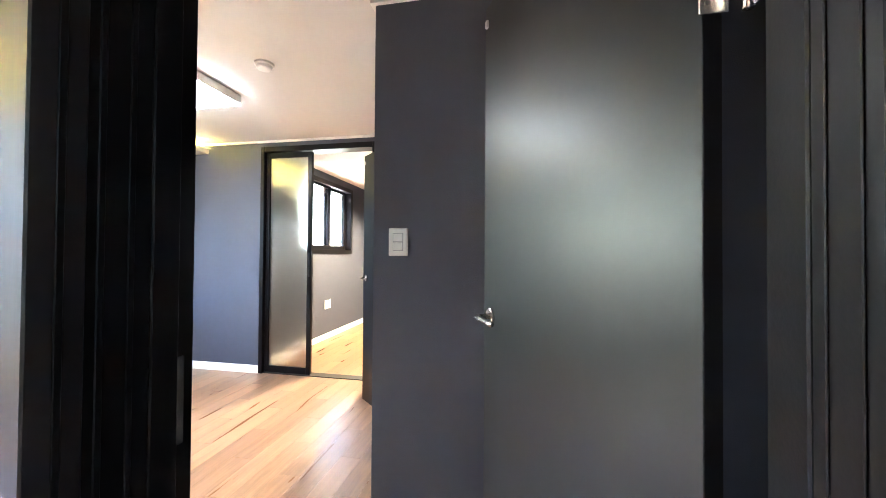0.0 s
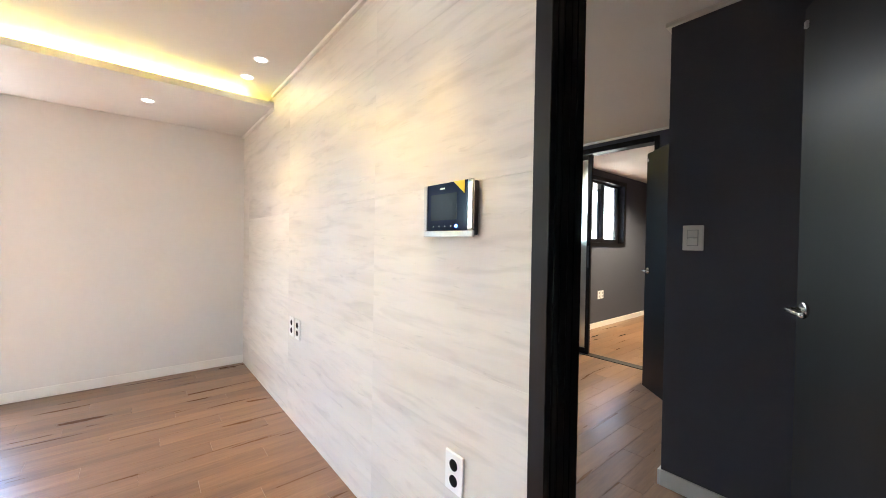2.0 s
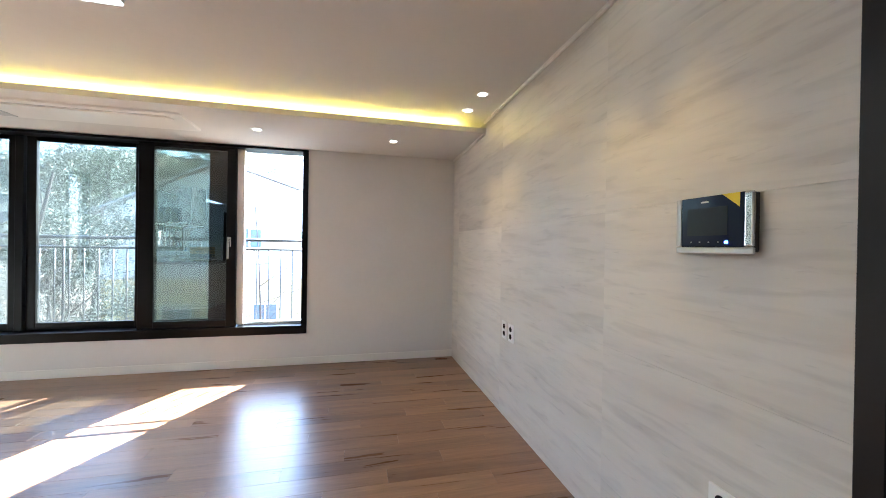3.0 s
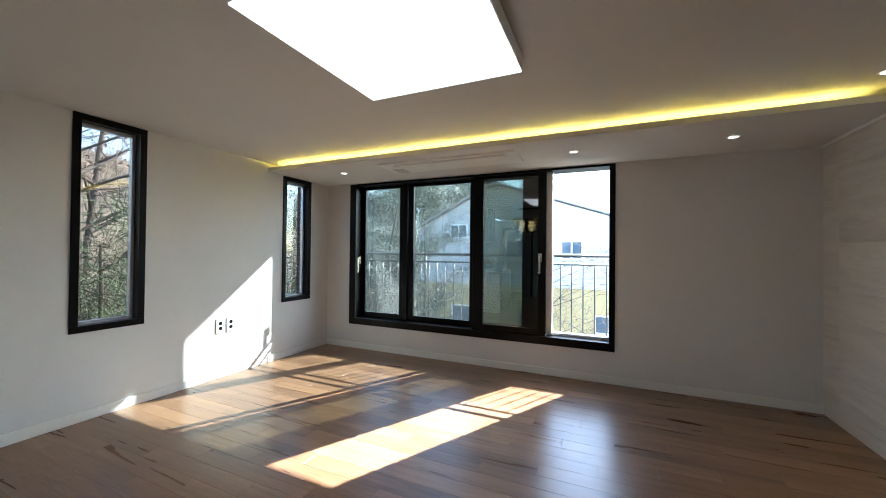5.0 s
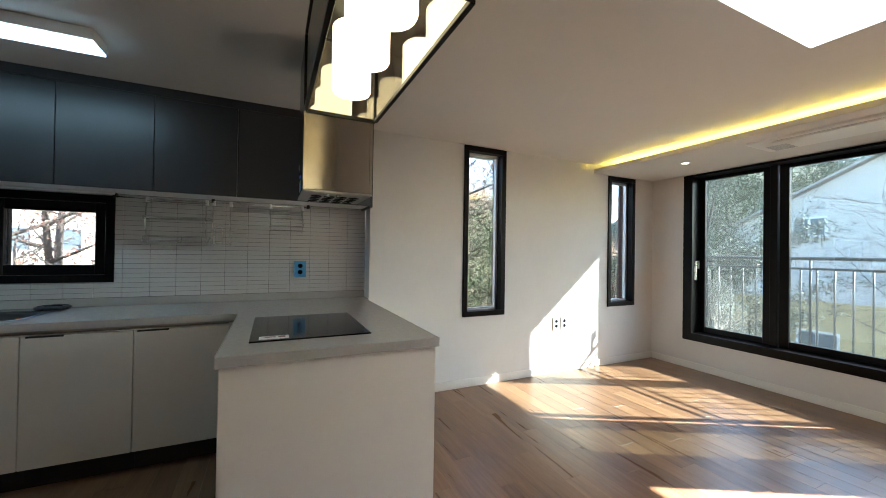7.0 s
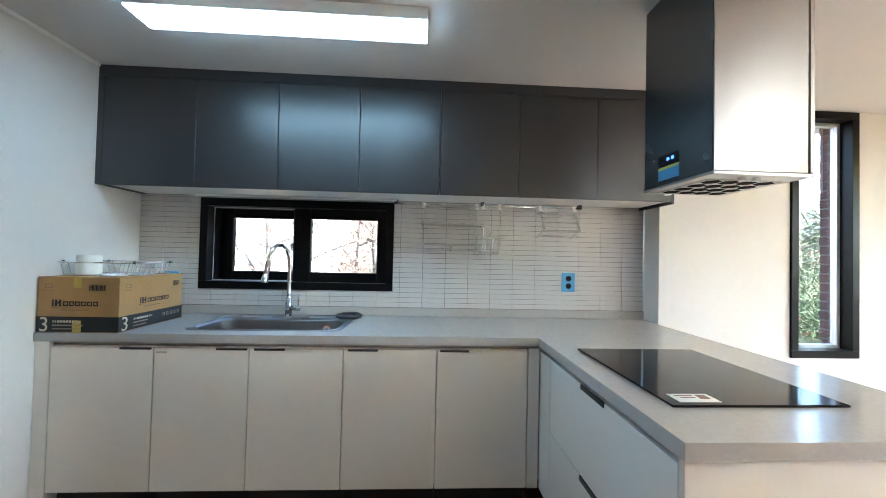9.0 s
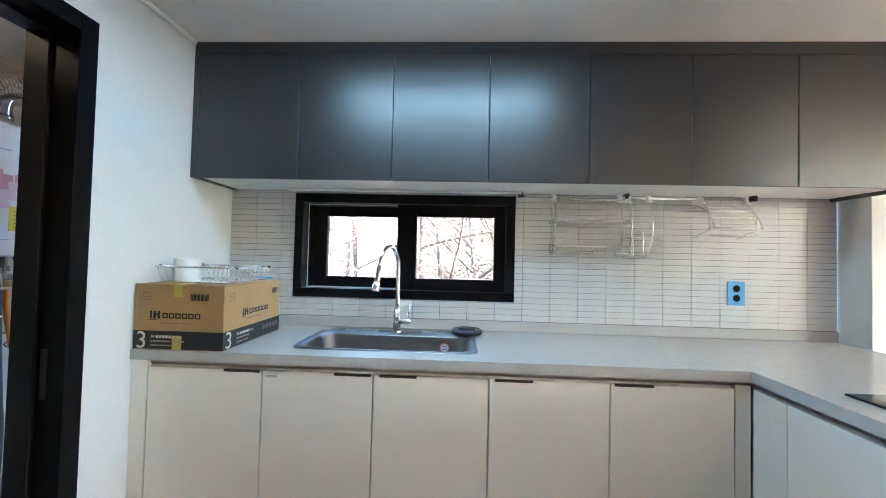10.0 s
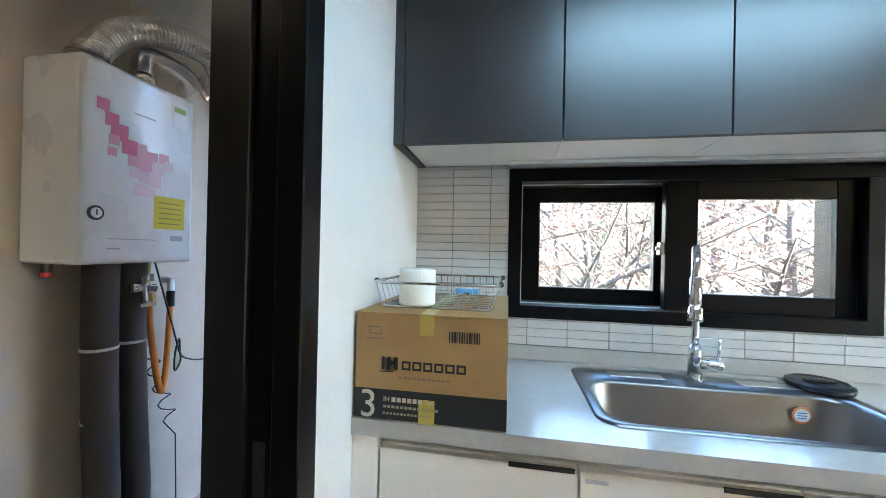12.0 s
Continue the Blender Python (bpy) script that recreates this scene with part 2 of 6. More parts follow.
M_RAIL = mat("grey_painted_rail", (0.045, 0.048, 0.052), 0.4, var=0.1)
M_GLASS = glass("window_glass", (0.37, 0.41, 0.405), gloss=2.0, frost=0.012)
M_GLASS_N = glass("clear_window_glass", (0.64, 0.66, 0.65), gloss=1.5)
M_GLASS_S = glass("tinted_slim_window_glass", (0.50, 0.50, 0.48), gloss=2.0)
M_GLASS_2 = glass("green_tinted_glass", (0.29, 0.32, 0.27), gloss=2.6, frost=0.015)
M_SMOKE = glass("smoked_lantern_glass", (0.58, 0.52, 0.41), gloss=4.0)
M_FROST = frosted("frosted_glass", (0.72, 0.74, 0.75))
M_LED = glow("led_panel_white", (1.0, 0.98, 0.95), 0.27)
M_LEDB = glow("led_panel_bedroom", (1.0, 0.97, 0.92), 0.62)
M_LEDK = glow("led_bar_white", (0.58, 0.84, 1.0), 0.64)
M_COVE = glow("cove_led_warm", (1.0, 0.72, 0.13), 3.5)
M_SPOT = glow("downlight_lens", (1.0, 0.93, 0.80), 0.7)
M_BULB = glow("opal_cylinder_glow", (1.0, 0.79, 0.43), 0.42)

# ---- building helpers ----
ORG = {}


def link_mesh(name, bm, material, parent=None, label="", smooth=False):
    o = ORG.get(parent, Vector((0, 0, 0)))
    if o.length:
        bmesh.ops.translate(bm, verts=bm.verts, vec=-o)
    me = bpy.data.meshes.new(name)
    bm.normal_update()
    if smooth:
        for f in bm.faces:
            f.smooth = True
    bm.to_mesh(me)
    bm.free()
    me.materials.append(material)
    ob = new(name, me)
    if parent:
        ob.parent = parent
        ORG[ob] = o
    if label:
        ob["label"] = label
    return ob


def part(name, bm, material, parent, label="", smooth=False):
    return link_mesh(name, bm, material, parent, label, smooth)


def thing(name, at, label, category, group="", kind=""):
    ob = new(name)
    ob.empty_display_size = 0.1
    ob.location = at
    ORG[ob] = Vector(at)
    return tagged(ob, label, category, group, kind)


def add_box(bm, x0, x1, y0, y1, z0, z1, m=None):
    v = [bm.verts.new((x, y, z)) for x in (x0, x1) for y in (y0, y1) for z in (z0, z1)]
    fs = [bm.faces.new([v[i] for i in q]) for q in ((0, 1, 3, 2), (4, 6, 7, 5), (0, 4, 5, 1), (2, 3, 7, 6), (0, 2, 6, 4), (1, 5, 7, 3))]
    if m is not None:
        bmesh.ops.transform(bm, matrix=m, verts=v)
    return v


def boxes(*bs, bevel=0.0, seg=1):
    bm = bmesh.new()
    for b in bs:
        add_box(bm, *b)
    if bevel:
        bmesh.ops.bevel(bm, geom=bm.edges[:], offset=bevel, segments=seg, affect="EDGES", profile=0.6)
    return bm


def box(name, material, b, parent=None, bevel=0.002, label="", seg=1):
    return link_mesh(name, boxes(b, bevel=bevel, seg=seg), material, parent, label)


def tube_bm(bm, pts, r, seg=8, caps=True):
    pts = [Vector(p) for p in pts]
    rs = r if isinstance(r, (list, tuple)) else [r] * len(pts)
    rings, up = [], None
    for i, p in enumerate(pts):
        d = (pts[min(i + 1, len(pts) - 1)] - pts[max(i - 1, 0)]).normalized()
        if up is None:
            up = d.orthogonal().normalized()
        up = (up - d * up.dot(d)).normalized()
        side = d.cross(up)
        rings.append([bm.verts.new(p + rs[i] * (math.cos(a) * up + math.sin(a) * side)) for a in (2 * math.pi * k / seg for k in range(seg))])
    for a, b in zip(rings, rings[1:]):
        for k in range(seg):
            bm.faces.new((a[k], a[(k + 1) % seg], b[(k + 1) % seg], b[k]))
    if caps:
        bm.faces.new(rings[0][::-1]), bm.faces.new(rings[-1])
    return bm


def tube(name, material, pts, r, parent=None, seg=10, label=""):
    ob = link_mesh(name, tube_bm(bmesh.new(), pts, r, seg), material, parent, label, smooth=True)
    return ob


def curve_pts(ctrl, n=6):
    """A smooth line through the given points."""
    c = [Vector(p) for p in ctrl]
    c = [2 * c[0] - c[1], *c, 2 * c[-1] - c[-2]]
    out = []
    for i in range(1, len(c) - 2):
        for k in range(n):
            t = k / n
            a, b, d, e = c[i - 1], c[i], c[i + 1], c[i + 2]
            out.append(0.5 * (2 * b + (d - a) * t + (2 * a - 5 * b + 4 * d - e) * t * t + (3 * b - a - 3 * d + e) * t ** 3))
    return out + [c[-2]]


def wall_bm(axis, at, thick, u0, u1, z0, z1, holes):
    """A wall across `axis` from `at` to `at + thick`, running u0..u1, with rectangular openings (u0, u1, z0, z1)."""
    bm = bmesh.new()

    def put(a, b, c, d):
        if b - a > 1e-4 and d - c > 1e-4:
            lo, hi = min(at, at + thick), max(at, at + thick)
            add_box(bm, *((lo, hi, a, b, c, d) if axis == "x" else (a, b, lo, hi, c, d)))
    cur = u0
    for a, b, c, d in sorted(holes):
        put(cur, a, z0, z1)
        put(a, b, z0, c)
        put(a, b, d, z1)
        cur = b
    put(cur, u1, z0, z1)
    return bm


def setting(name, bm, material, label="", category="", smooth=False):
    return tagged(link_mesh(name, bm, material, None, label, smooth), label, category or name.split("_")[0], kind="structure")


# ---- plan ----
CEIL, SOFF = 2.35, 2.250          # ceiling and dropped soffit heights
YS, YK, XE = -5.305, -5.475, 7.08  # south wall, tiled kitchen wall, east wall
XR = 3.665                         # where the tiled recess begins
BW = (-4.908, -1.580, 0.326, 2.243)   # large window: y0, y1, z0, z1
KW = (5.421, 6.695, 1.057, 1.655)     # kitchen window: x0, x1, z0, z1
N1, N2 = (2.273, 2.756, 0.678, 2.345), (0.345, 0.806, 0.684, 2.243)
DR = (3.487, 4.291, 0.0, 2.09)        # doorway to the dark bedroom
UD = (-4.638, -3.70, 0.0, 2.12)        # utility doorway in the east wall

# ---- structure ----
setting("wall_north", wall_bm("y", 0.012, 0.188, 0.0, XE, 0, CEIL, [DR]), M_WALL, "white papered wall behind the stone panels", "wall")
setting("wall_west", wall_bm("x", -0.25, 0.25, YS - 0.25, 0.2, 0, CEIL, [BW]), M_WALL, "white papered wall below the balcony window", "wall")
setting("wall_south", wall_bm("y", YS - 0.12, 0.12, 0.0, XR, 0, CEIL, [N1, N2]), M_WALL, "white papered wall with two slim windows", "wall")
setting("wall_kitchen", wall_bm("y", YK - 0.25, 0.242, XR, XE + 0.18, 0, CEIL, [KW]), M_GROUT, "tiled kitchen wall with a wide low window", "wall")
setting("wall_east", wall_bm("x", XE, 0.18, YK, 0.2, 0, CEIL, [UD]), M_WALL, "white papered wall beside the kitchen", "wall")
setting("ceiling", boxes((-0.25, XE + 0.18, YK - 0.25, 0.2, CEIL, CEIL + 0.15)), M_CEIL, "white papered ceiling", "ceiling")


def extrude_y(prof, y0, y1):
    """A closed x-z profile drawn out along y."""
    bm = bmesh.new()
    f, g = [bm.verts.new((x, y0, z)) for x, z in prof], [bm.verts.new((x, y1, z)) for x, z in prof]
    bm.faces.new(f), bm.faces.new(g[::-1])
    for i in range(len(prof)):
        j = (i + 1) % len(prof)
        bm.faces.new((f[i], g[i], g[j], f[j]))
    bmesh.ops.recalc_face_normals(bm, faces=bm.faces[:])
    return bm


setting("ceiling_soffit", extrude_y([(0.0, SOFF), (1.035, SOFF), (1.035, SOFF + 0.044), (1.0, SOFF + 0.044), (1.0, SOFF + 0.035), (0.80, SOFF + 0.035), (0.80, CEIL - 0.0005), (0.0, CEIL - 0.0005)], YS, 0.0), M_CEIL, "dropped ceiling with a cove above the balcony window", "ceiling")
setting("floor", boxes((0.0, XE, YK, 0.2, -0.2, -0.006)), M_SUB, "brown laminate plank floor", "floor")
# bedroom behind the north wall
BX0, BX1, BY = -0.15, 5.0, 3.015
setting("bedroom_floor", boxes((BX0, BX1, 0.2, 6.4, -0.2, -0.006)), M_SUB, "brown laminate plank floor", "floor")
setting("bedroom_ceiling", boxes((BX0, BX1, 0.2, 6.4, CEIL, CEIL + 0.15)), M_CEIL, "white papered ceiling", "ceiling")
setting("bedroom_wall_west", wall_bm("x", BX0 - 0.2, 0.2, 0.2, BY + 0.1, 0, CEIL, [(0.9, 2.3, 0.9, 2.05)]), M_NAVY, "dark slate papered wall", "wall")
setting("bedroom_wall_south", boxes((BX0, DR[0], 0.2, 0.212, 0, CEIL), (DR[1], BX1, 0.2, 0.212, 0, CEIL), (DR[0], DR[1], 0.2, 0.212, DR[3], CEIL)), M_NAVY, "dark slate papered wall", "wall")
setting("bedroom_wall_north", wall_bm("y", BY, 0.12, BX0, 3.37, 0, CEIL, [(1.455, 2.70, 0, 2.29)]), M_NAVY, "dark slate papered wall", "wall")
setting("bedroom_wall_end", boxes((3.37, BX1, 1.266, 6.4, 0, CEIL)), M_NAVY, "dark slate papered wall end", "wall")
setting("bedroom_wall_east", boxes((BX1 - 0.1, BX1, 0.212, 1.266, 0, CEIL)), M_NAVY, "dark slate papered wall", "wall")
setting("bedroom_soffit", extrude_y([(BX0, SOFF), (0.835, SOFF), (0.835, SOFF + 0.05), (0.80, SOFF + 0.05), (0.80, SOFF + 0.035), (0.60, SOFF + 0.035), (0.60, CEIL - 0.0005), (BX0, CEIL - 0.0005)], 0.2125, BY - 0.0005), M_CEIL, "dropped bedroom ceiling with a lit cove", "ceiling")
R2W = (3.972, 5.33, 1.21, 2.25)
setting("far_room_wall_west", wall_bm("x", 1.18, 0.19, BY + 0.12, 6.2, 0, CEIL, [R2W]), M_NAVY, "dark slate papered wall with a window", "wall")
setting("far_room_wall_north", boxes((1.18, 3.37, 6.2, 6.4, 0, CEIL)), M_NAVY, "dark slate papered wall", "wall")
# utility room
UX0, UX1, UY0, UY1 = XE + 0.18, 8.285, -5.85, -3.2
setting("utility_wall_east", boxes((UX1, UX1 + 0.2, UY0 - 0.2, UY1 + 0.2, 0, CEIL)), M_UTIL, "plain beige painted utility wall", "wall")
setting("utility_wall_south", boxes((UX0, UX1, UY0 - 0.2, UY0, 0, CEIL)), M_UTIL, "plain beige painted utility wall", "wall")
setting("utility_wall_north", boxes((UX0, UX1, UY1, UY1 + 0.2, 0, CEIL)), M_UTIL, "plain beige painted utility wall", "wall")
setting("utility_floor", boxes((UX0, UX1, UY0, UY1, -0.2, 0.0)), mat("grey_utility_tile", (0.22, 0.21, 0.20), 0.5), "grey tiled utility floor", "floor")
setting("utility_ceiling", boxes((UX0, UX1, UY0, UY1, CEIL, CEIL + 0.15)), M_CEIL, "white utility ceiling", "ceiling")


# casing of the big window
bwin = thing("window_1", (0, -3.2, BW[2]), "black framed four-panel sliding balcony window, one panel slid open", "window", kind="structure")
Y0, Y1, Z0, Z1 = BW
part("window_frame", boxes((-0.20, 0.012, Y0, Y1, Z0, Z0 + 0.085), (-0.20, 0.012, Y0, Y1, Z1 - 0.022, Z1), (-0.20, 0.012, Y0, Y0 + 0.10, Z0 + 0.085, Z1 - 0.022), (-0.20, 0.012, Y1 - 0.055, Y1, Z0 + 0.085, Z1 - 0.022)), M_BLACK, bwin)


def sash(parent, x0, x1, y0, y1, z0, z1, st, gmat, rail=0.07):
    s = part("sash", boxes((x0, x1, y0, y0 + st[0], z0, z1), (x0, x1, y1 - st[1], y1, z0, z1), (x0, x1, y0 + st[0], y1 - st[1], z0, z0 + rail), (x0, x1, y0 + st[0], y1 - st[1], z1 - rail * 0.55, z1), bevel=0.003), M_BLACK, parent)
    p = part("pane", boxes(((x0 + x1) / 2 - 0.006, (x0 + x1) / 2 + 0.006, y0 + st[0] - 0.004, y1 - st[1] + 0.004, z0 + rail - 0.004, z1 - rail * 0.55 + 0.004)), gmat, s)
    return s


ZA, ZB = Z0 + 0.086, Z1 - 0.023
sash(bwin, -0.17, -0.13, Y0 + 0.101, -4.13, ZA, ZB, (0.058, 0.065), M_GLASS)
sash(bwin, -0.168, -0.128, -4.06, -3.13, ZA, ZB, (0.075, 0.065), M_GLASS)
part("mullion", boxes((-0.169, -0.10, -4.125, -4.065, ZA, ZB), bevel=0.002), M_BLACK, bwin)
sC = sash(bwin, -0.06, -0.02, -3.12, -2.27, ZA, ZB, (0.13, 0.085), M_GLASS)
sash(bwin, -0.168, -0.128, -3.10, -2.30, ZA, ZB, (0.08, 0.25), M_GLASS_2)
part("track", boxes((-0.19, -0.118, -2.27, Y1 - 0.056, ZA, ZA + 0.03)), M_WHITE, bwin, "white bottom track")
part("seal_strip", boxes((-0.118, -0.066, -2.275, -2.205, ZA + 0.013, ZB), bevel=0.003), M_WHITE, bwin, "white screen stile")


def handle_lever(parent, y, z):
    h = part("window_handle", boxes((-0.0195, -0.008, y - 0.02, y + 0.02, z - 0.05, z + 0.05), bevel=0.003), M_NICKEL, parent, "satin grey lever handle")
    part("lever", boxes((-0.008, 0.022, y - 0.008, y + 0.008, z - 0.008, z + 0.03), (0.008, 0.024, y - 0.011, y + 0.011, z - 0.17, z - 0.008), bevel=0.003), M_NICKEL, h)


handle_lever(sC, -2.33, 1.27)
handle_lever(bwin, Y0 + 0.145, 1.20)

for nm, (x0, x1, z0, z1) in (("window_2", N1), ("window_3", N2)):
    w = thing(nm, ((x0 + x1) / 2, YS, z0), "tall slim black framed window with a fixed pane", "window", kind="structure")
    t = 0.05
    part("window_frame", boxes((x0, x1, YS - 0.10, YS + 0.015, z0, z0 + t), (x0, x1, YS - 0.10, YS + 0.015, z1 - t, z1), (x0, x0 + t, YS - 0.10, YS + 0.015, z0 + t, z1 - t), (x1 - t, x1, YS - 0.10, YS + 0.015, z0 + t, z1 - t), bevel=0.002), M_BLACK, w)
    a, b, c, d = x0 + t, x1 - t, z0 + t, z1 - t
    part("inner_frame", boxes((a, b, YS - 0.105, YS - 0.06, c, c + 0.025), (a, b, YS - 0.105, YS - 0.06, d - 0.025, d), (a, a + 0.025, YS - 0.105, YS - 0.06, c + 0.025, d - 0.025), (b - 0.025, b, YS - 0.105, YS - 0.06, c + 0.025, d - 0.025), bevel=0.002), M_ALU, w, "grey inner frame")
    part("pane", boxes((a + 0.02, b - 0.02, YS - 0.092, YS - 0.080, c + 0.02, d - 0.02)), M_GLASS_S, w)

kwin = thing("window_4", ((KW[0] + KW[1]) / 2, YK, KW[2]), "low wide black sliding window above the sink", "window", kind="structure")
x0, x1, z0, z1 = KW
part("window_frame", boxes((x0, x1, YK - 0.22, YK + 0.012, z0, z0 + 0.05), (x0, x1, YK - 0.22, YK + 0.012, z1 - 0.05, z1), (x0, x0 + 0.05, YK - 0.22, YK + 0.012, z0 + 0.05, z1 - 0.05), (x1 - 0.05, x1, YK - 0.22, YK + 0.012, z0 + 0.05, z1 - 0.05), bevel=0.002), M_BLACK, kwin)


def sash_y(parent, x0, x1, y0, y1, z0, z1, st, rl):
    s = part("sash", boxes((x0, x0 + st[0], y0, y1, z0, z1), (x1 - st[1], x1, y0, y1, z0, z1), (x0 + st[0], x1 - st[1], y0, y1, z0, z0 + rl), (x0 + st[0], x1 - st[1], y0, y1, z1 - rl, z1), bevel=0.003), M_BLACK, parent)
    part("pane", boxes((x0 + st[0] - 0.004, x1 - st[1] + 0.004, (y0 + y1) / 2 - 0.006, (y0 + y1) / 2 + 0.006, z0 + rl - 0.004, z1 - rl + 0.004)), M_GLASS_N, s)
    return s


sash_y(kwin, 6.02, 6.645, YK - 0.190, YK - 0.150, z0 + 0.051, z1 - 0.051, (0.075, 0.085), 0.062)
sash_y(kwin, 5.472, 6.10, YK - 0.065, YK - 0.025, z0 + 0.051, z1 - 0.051, (0.065, 0.114), 0.068)
part("bead", boxes((6.101, 6.643, YK - 0.063, YK - 0.060, z0 + 0.051, z0 + 0.055), (6.101, 6.643, YK - 0.063, YK - 0.060, z1 - 0.055, z1 - 0.051), (6.639, 6.643, YK - 0.063, YK - 0.060, z0 + 0.055, z1 - 0.055)), M_WHITE, kwin, "thin white gasket line")
part("latch", boxes((6.1005, 6.118, YK - 0.060, YK - 0.030, 1.32, 1.37), (6.1005, 6.128, YK - 0.052, YK - 0.040, 1.337, 1.353), bevel=0.003), M_NICKEL, kwin, "small nickel latch")

# far room window
fw = thing("window_5", (1.37, 4.6, 1.21), "black framed two-pane sliding window", "window", kind="structure")
a, b, c, d = R2W
part("window_frame", boxes((1.2, 1.385, a, b, c, c + 0.06), (1.2, 1.385, a, b, d - 0.06, d), (1.2, 1.385, a, a + 0.06, c + 0.06, d - 0.06), (1.2, 1.385, b - 0.06, b, c + 0.06, d - 0.06)), M_BLACK, fw)
m_ = (a + b) / 2
for p, q, xx in ((a + 0.06, m_ + 0.03, 1.30), (m_ - 0.03, b - 0.06, 1.25)):
    sash(fw, xx, xx + 0.04, p, q, c + 0.061, d - 0.061, (0.06, 0.06), M_GLASS_N, 0.06)

# ---- kitchen ----
TOP = 0.892


def rounded(x0, x1, y0, y1, r, z, n=6):
    out = []
    for cx, cy, a0 in ((x1 - r, y1 - r, 0), (x0 + r, y1 - r, 90), (x0 + r, y0 + r, 180), (x1 - r, y0 + r, 270)):
        for k in range(n + 1):
            a = radians(a0 + 90 * k / n)
            out.append((cx + r * math.cos(a), cy + r * math.sin(a), z))
    return out


def skin(loops, close=True):
    bm = bmesh.new()
    rings = [[bm.verts.new(p) for p in lp] for lp in loops]
    for a, b in zip(rings, rings[1:]):
        for k in range(len(a)):
            bm.faces.new((a[k], a[(k + 1) % len(a)], b[(k + 1) % len(b)], b[k]))
    if close:
        bm.faces.new(rings[-1])
    bmesh.ops.recalc_face_normals(bm, faces=bm.faces[:])
    return bm


def base_unit(x0, x1, label, grip, first=False):
    u = thing("base_cabinet", ((x0 + x1) / 2, -5.15, 0), label, "cabinet", "base cabinets under the worktop")
    part("body", boxes((x0 + 0.001, x1 - 0.001, YK + 0.03, -4.868, 0.12, 0.70), (x0 + 0.001, x1 - 0.001, -4.885, -4.868, 0.70, 0.825)), M_LOWER, u)
    part("toe_kick", boxes((x0 + 0.001, x1 - 0.001, -4.93, -4.91, 0.0, 0.119)), M_DARK, u, "dark toe kick")
    d = part("door", boxes((x0 + 0.0025, x1 - 0.0025, -4.866, -4.846, 0.125, 0.822), bevel=0.0015), M_LOWER, u)
    g0 = x0 + grip * (x1 - x0 - 0.15)
    # flat dark strip on the door paints the shade of the finger grip
    part("grip", boxes((g0, g0 + 0.15, -4.850, -4.8445, 0.8135, 0.8235)), M_DARK, d, "dark strip for the shade in a finger grip")
    return u


edges = [7.006, 6.525, 6.070, 5.607, 5.136, 4.664]
for i, (b_, a_) in enumerate(zip(edges, edges[1:])):
    base_unit(a_, b_, "cream gloss base cabinet with a flat handleless door", (0.03, 0.03, 0.92, 0.93, 0.95)[i])
st = thing("product_sticker", (6.48, -4.845, 0.80), "small grey label sticker on a cabinet door", "sticker")
part("paper", boxes((6.462, 6.512, -4.8455, -4.8435, 0.797, 0.806)), M_GREYP, st)
fl = thing("filler_panel", (7.04, -4.86, 0), "cream filler panel beside the base cabinets", "panel")
part("board", boxes((7.009, XE - 0.002, -4.866, -4.846, 0.0, 0.85), bevel=0.0015), M_LOWER, fl)
fl = thing("filler_panel", (4.63, -4.86, 0), "cream corner filler panel beside the base cabinets", "panel")
part("board", boxes((4.602, 4.661, -4.868, -4.85, 0.12, 0.835), bevel=0.0015), M_LOWER, fl)

# peninsula
pn = thing("peninsula_cabinet", (4.15, -4.5, 0), "cream peninsula cabinet with drawers and a plain end panel", "cabinet")
part("body", boxes((3.72, 4.575, -5.28, -3.822, 0.12, 0.85)), M_LOWER, pn)
part("toe_kick", boxes((4.52, 4.535, -4.84, -3.822, 0.0, 0.119)), M_DARK, pn, "dark toe kick")
part("end_panel", boxes((3.702, 4.600, -3.82, -3.80, 0.0, 0.852), bevel=0.0015), M_LOWER, pn)
part("back_panel", boxes((3.702, 3.719, YS + 0.002, -3.822, 0.0, 0.852)), M_LOWER, pn)
for z0, z1 in ((0.125, 0.476), (0.480, 0.822)):
    for y0, y1, g in ((-4.70, -3.824, -4.27),):
        dr_ = part("drawer_front", boxes((4.578, 4.598, y0, y1, z0, z1), bevel=0.0015), M_LOWER, pn)
        # same painted grip shade, on the drawer front
        part("grip", boxes((4.594, 4.6015, g - 0.09, g + 0.09, z1 - 0.016, z1 + 0.0015)), M_DARK, dr_, "dark strip for the shade in a finger grip")
part("corner_panel", boxes((4.578, 4.598, -4.846, -4.703, 0.125, 0.822), bevel=0.0015), M_LOWER, pn)

# worktop with a sink cut-out
SX0, SX1, SY0, SY1 = 5.645, 6.462, -5.405, -4.935
wt_ = thing("worktop", (5.4, -5.1, 0.85), "L-shaped warm grey quartz worktop with an upstand", "worktop")
for sl_b in ((3.690, 4.612, YS + 0.001, -3.782), (XR + 0.002, 4.612, YK + 0.001, YS + 0.001), (4.612, SX0 + 0.02, YK + 0.001, -4.838), (SX1 - 0.02, XE - 0.001, YK + 0.001, -4.838), (SX0 + 0.02, SX1 - 0.02, -4.955, -4.838), (SX0 + 0.02, SX1 - 0.02, YK + 0.001, -5.385)):
    part("slab", boxes((*sl_b, 0.850, TOP)), M_QUARTZ, wt_)
part("upstand", boxes((XR + 0.002, XE - 0.001, YK + 0.001, YK + 0.014, TOP + 0.0005, 0.948), bevel=0.002), M_QUARTZ, wt_)
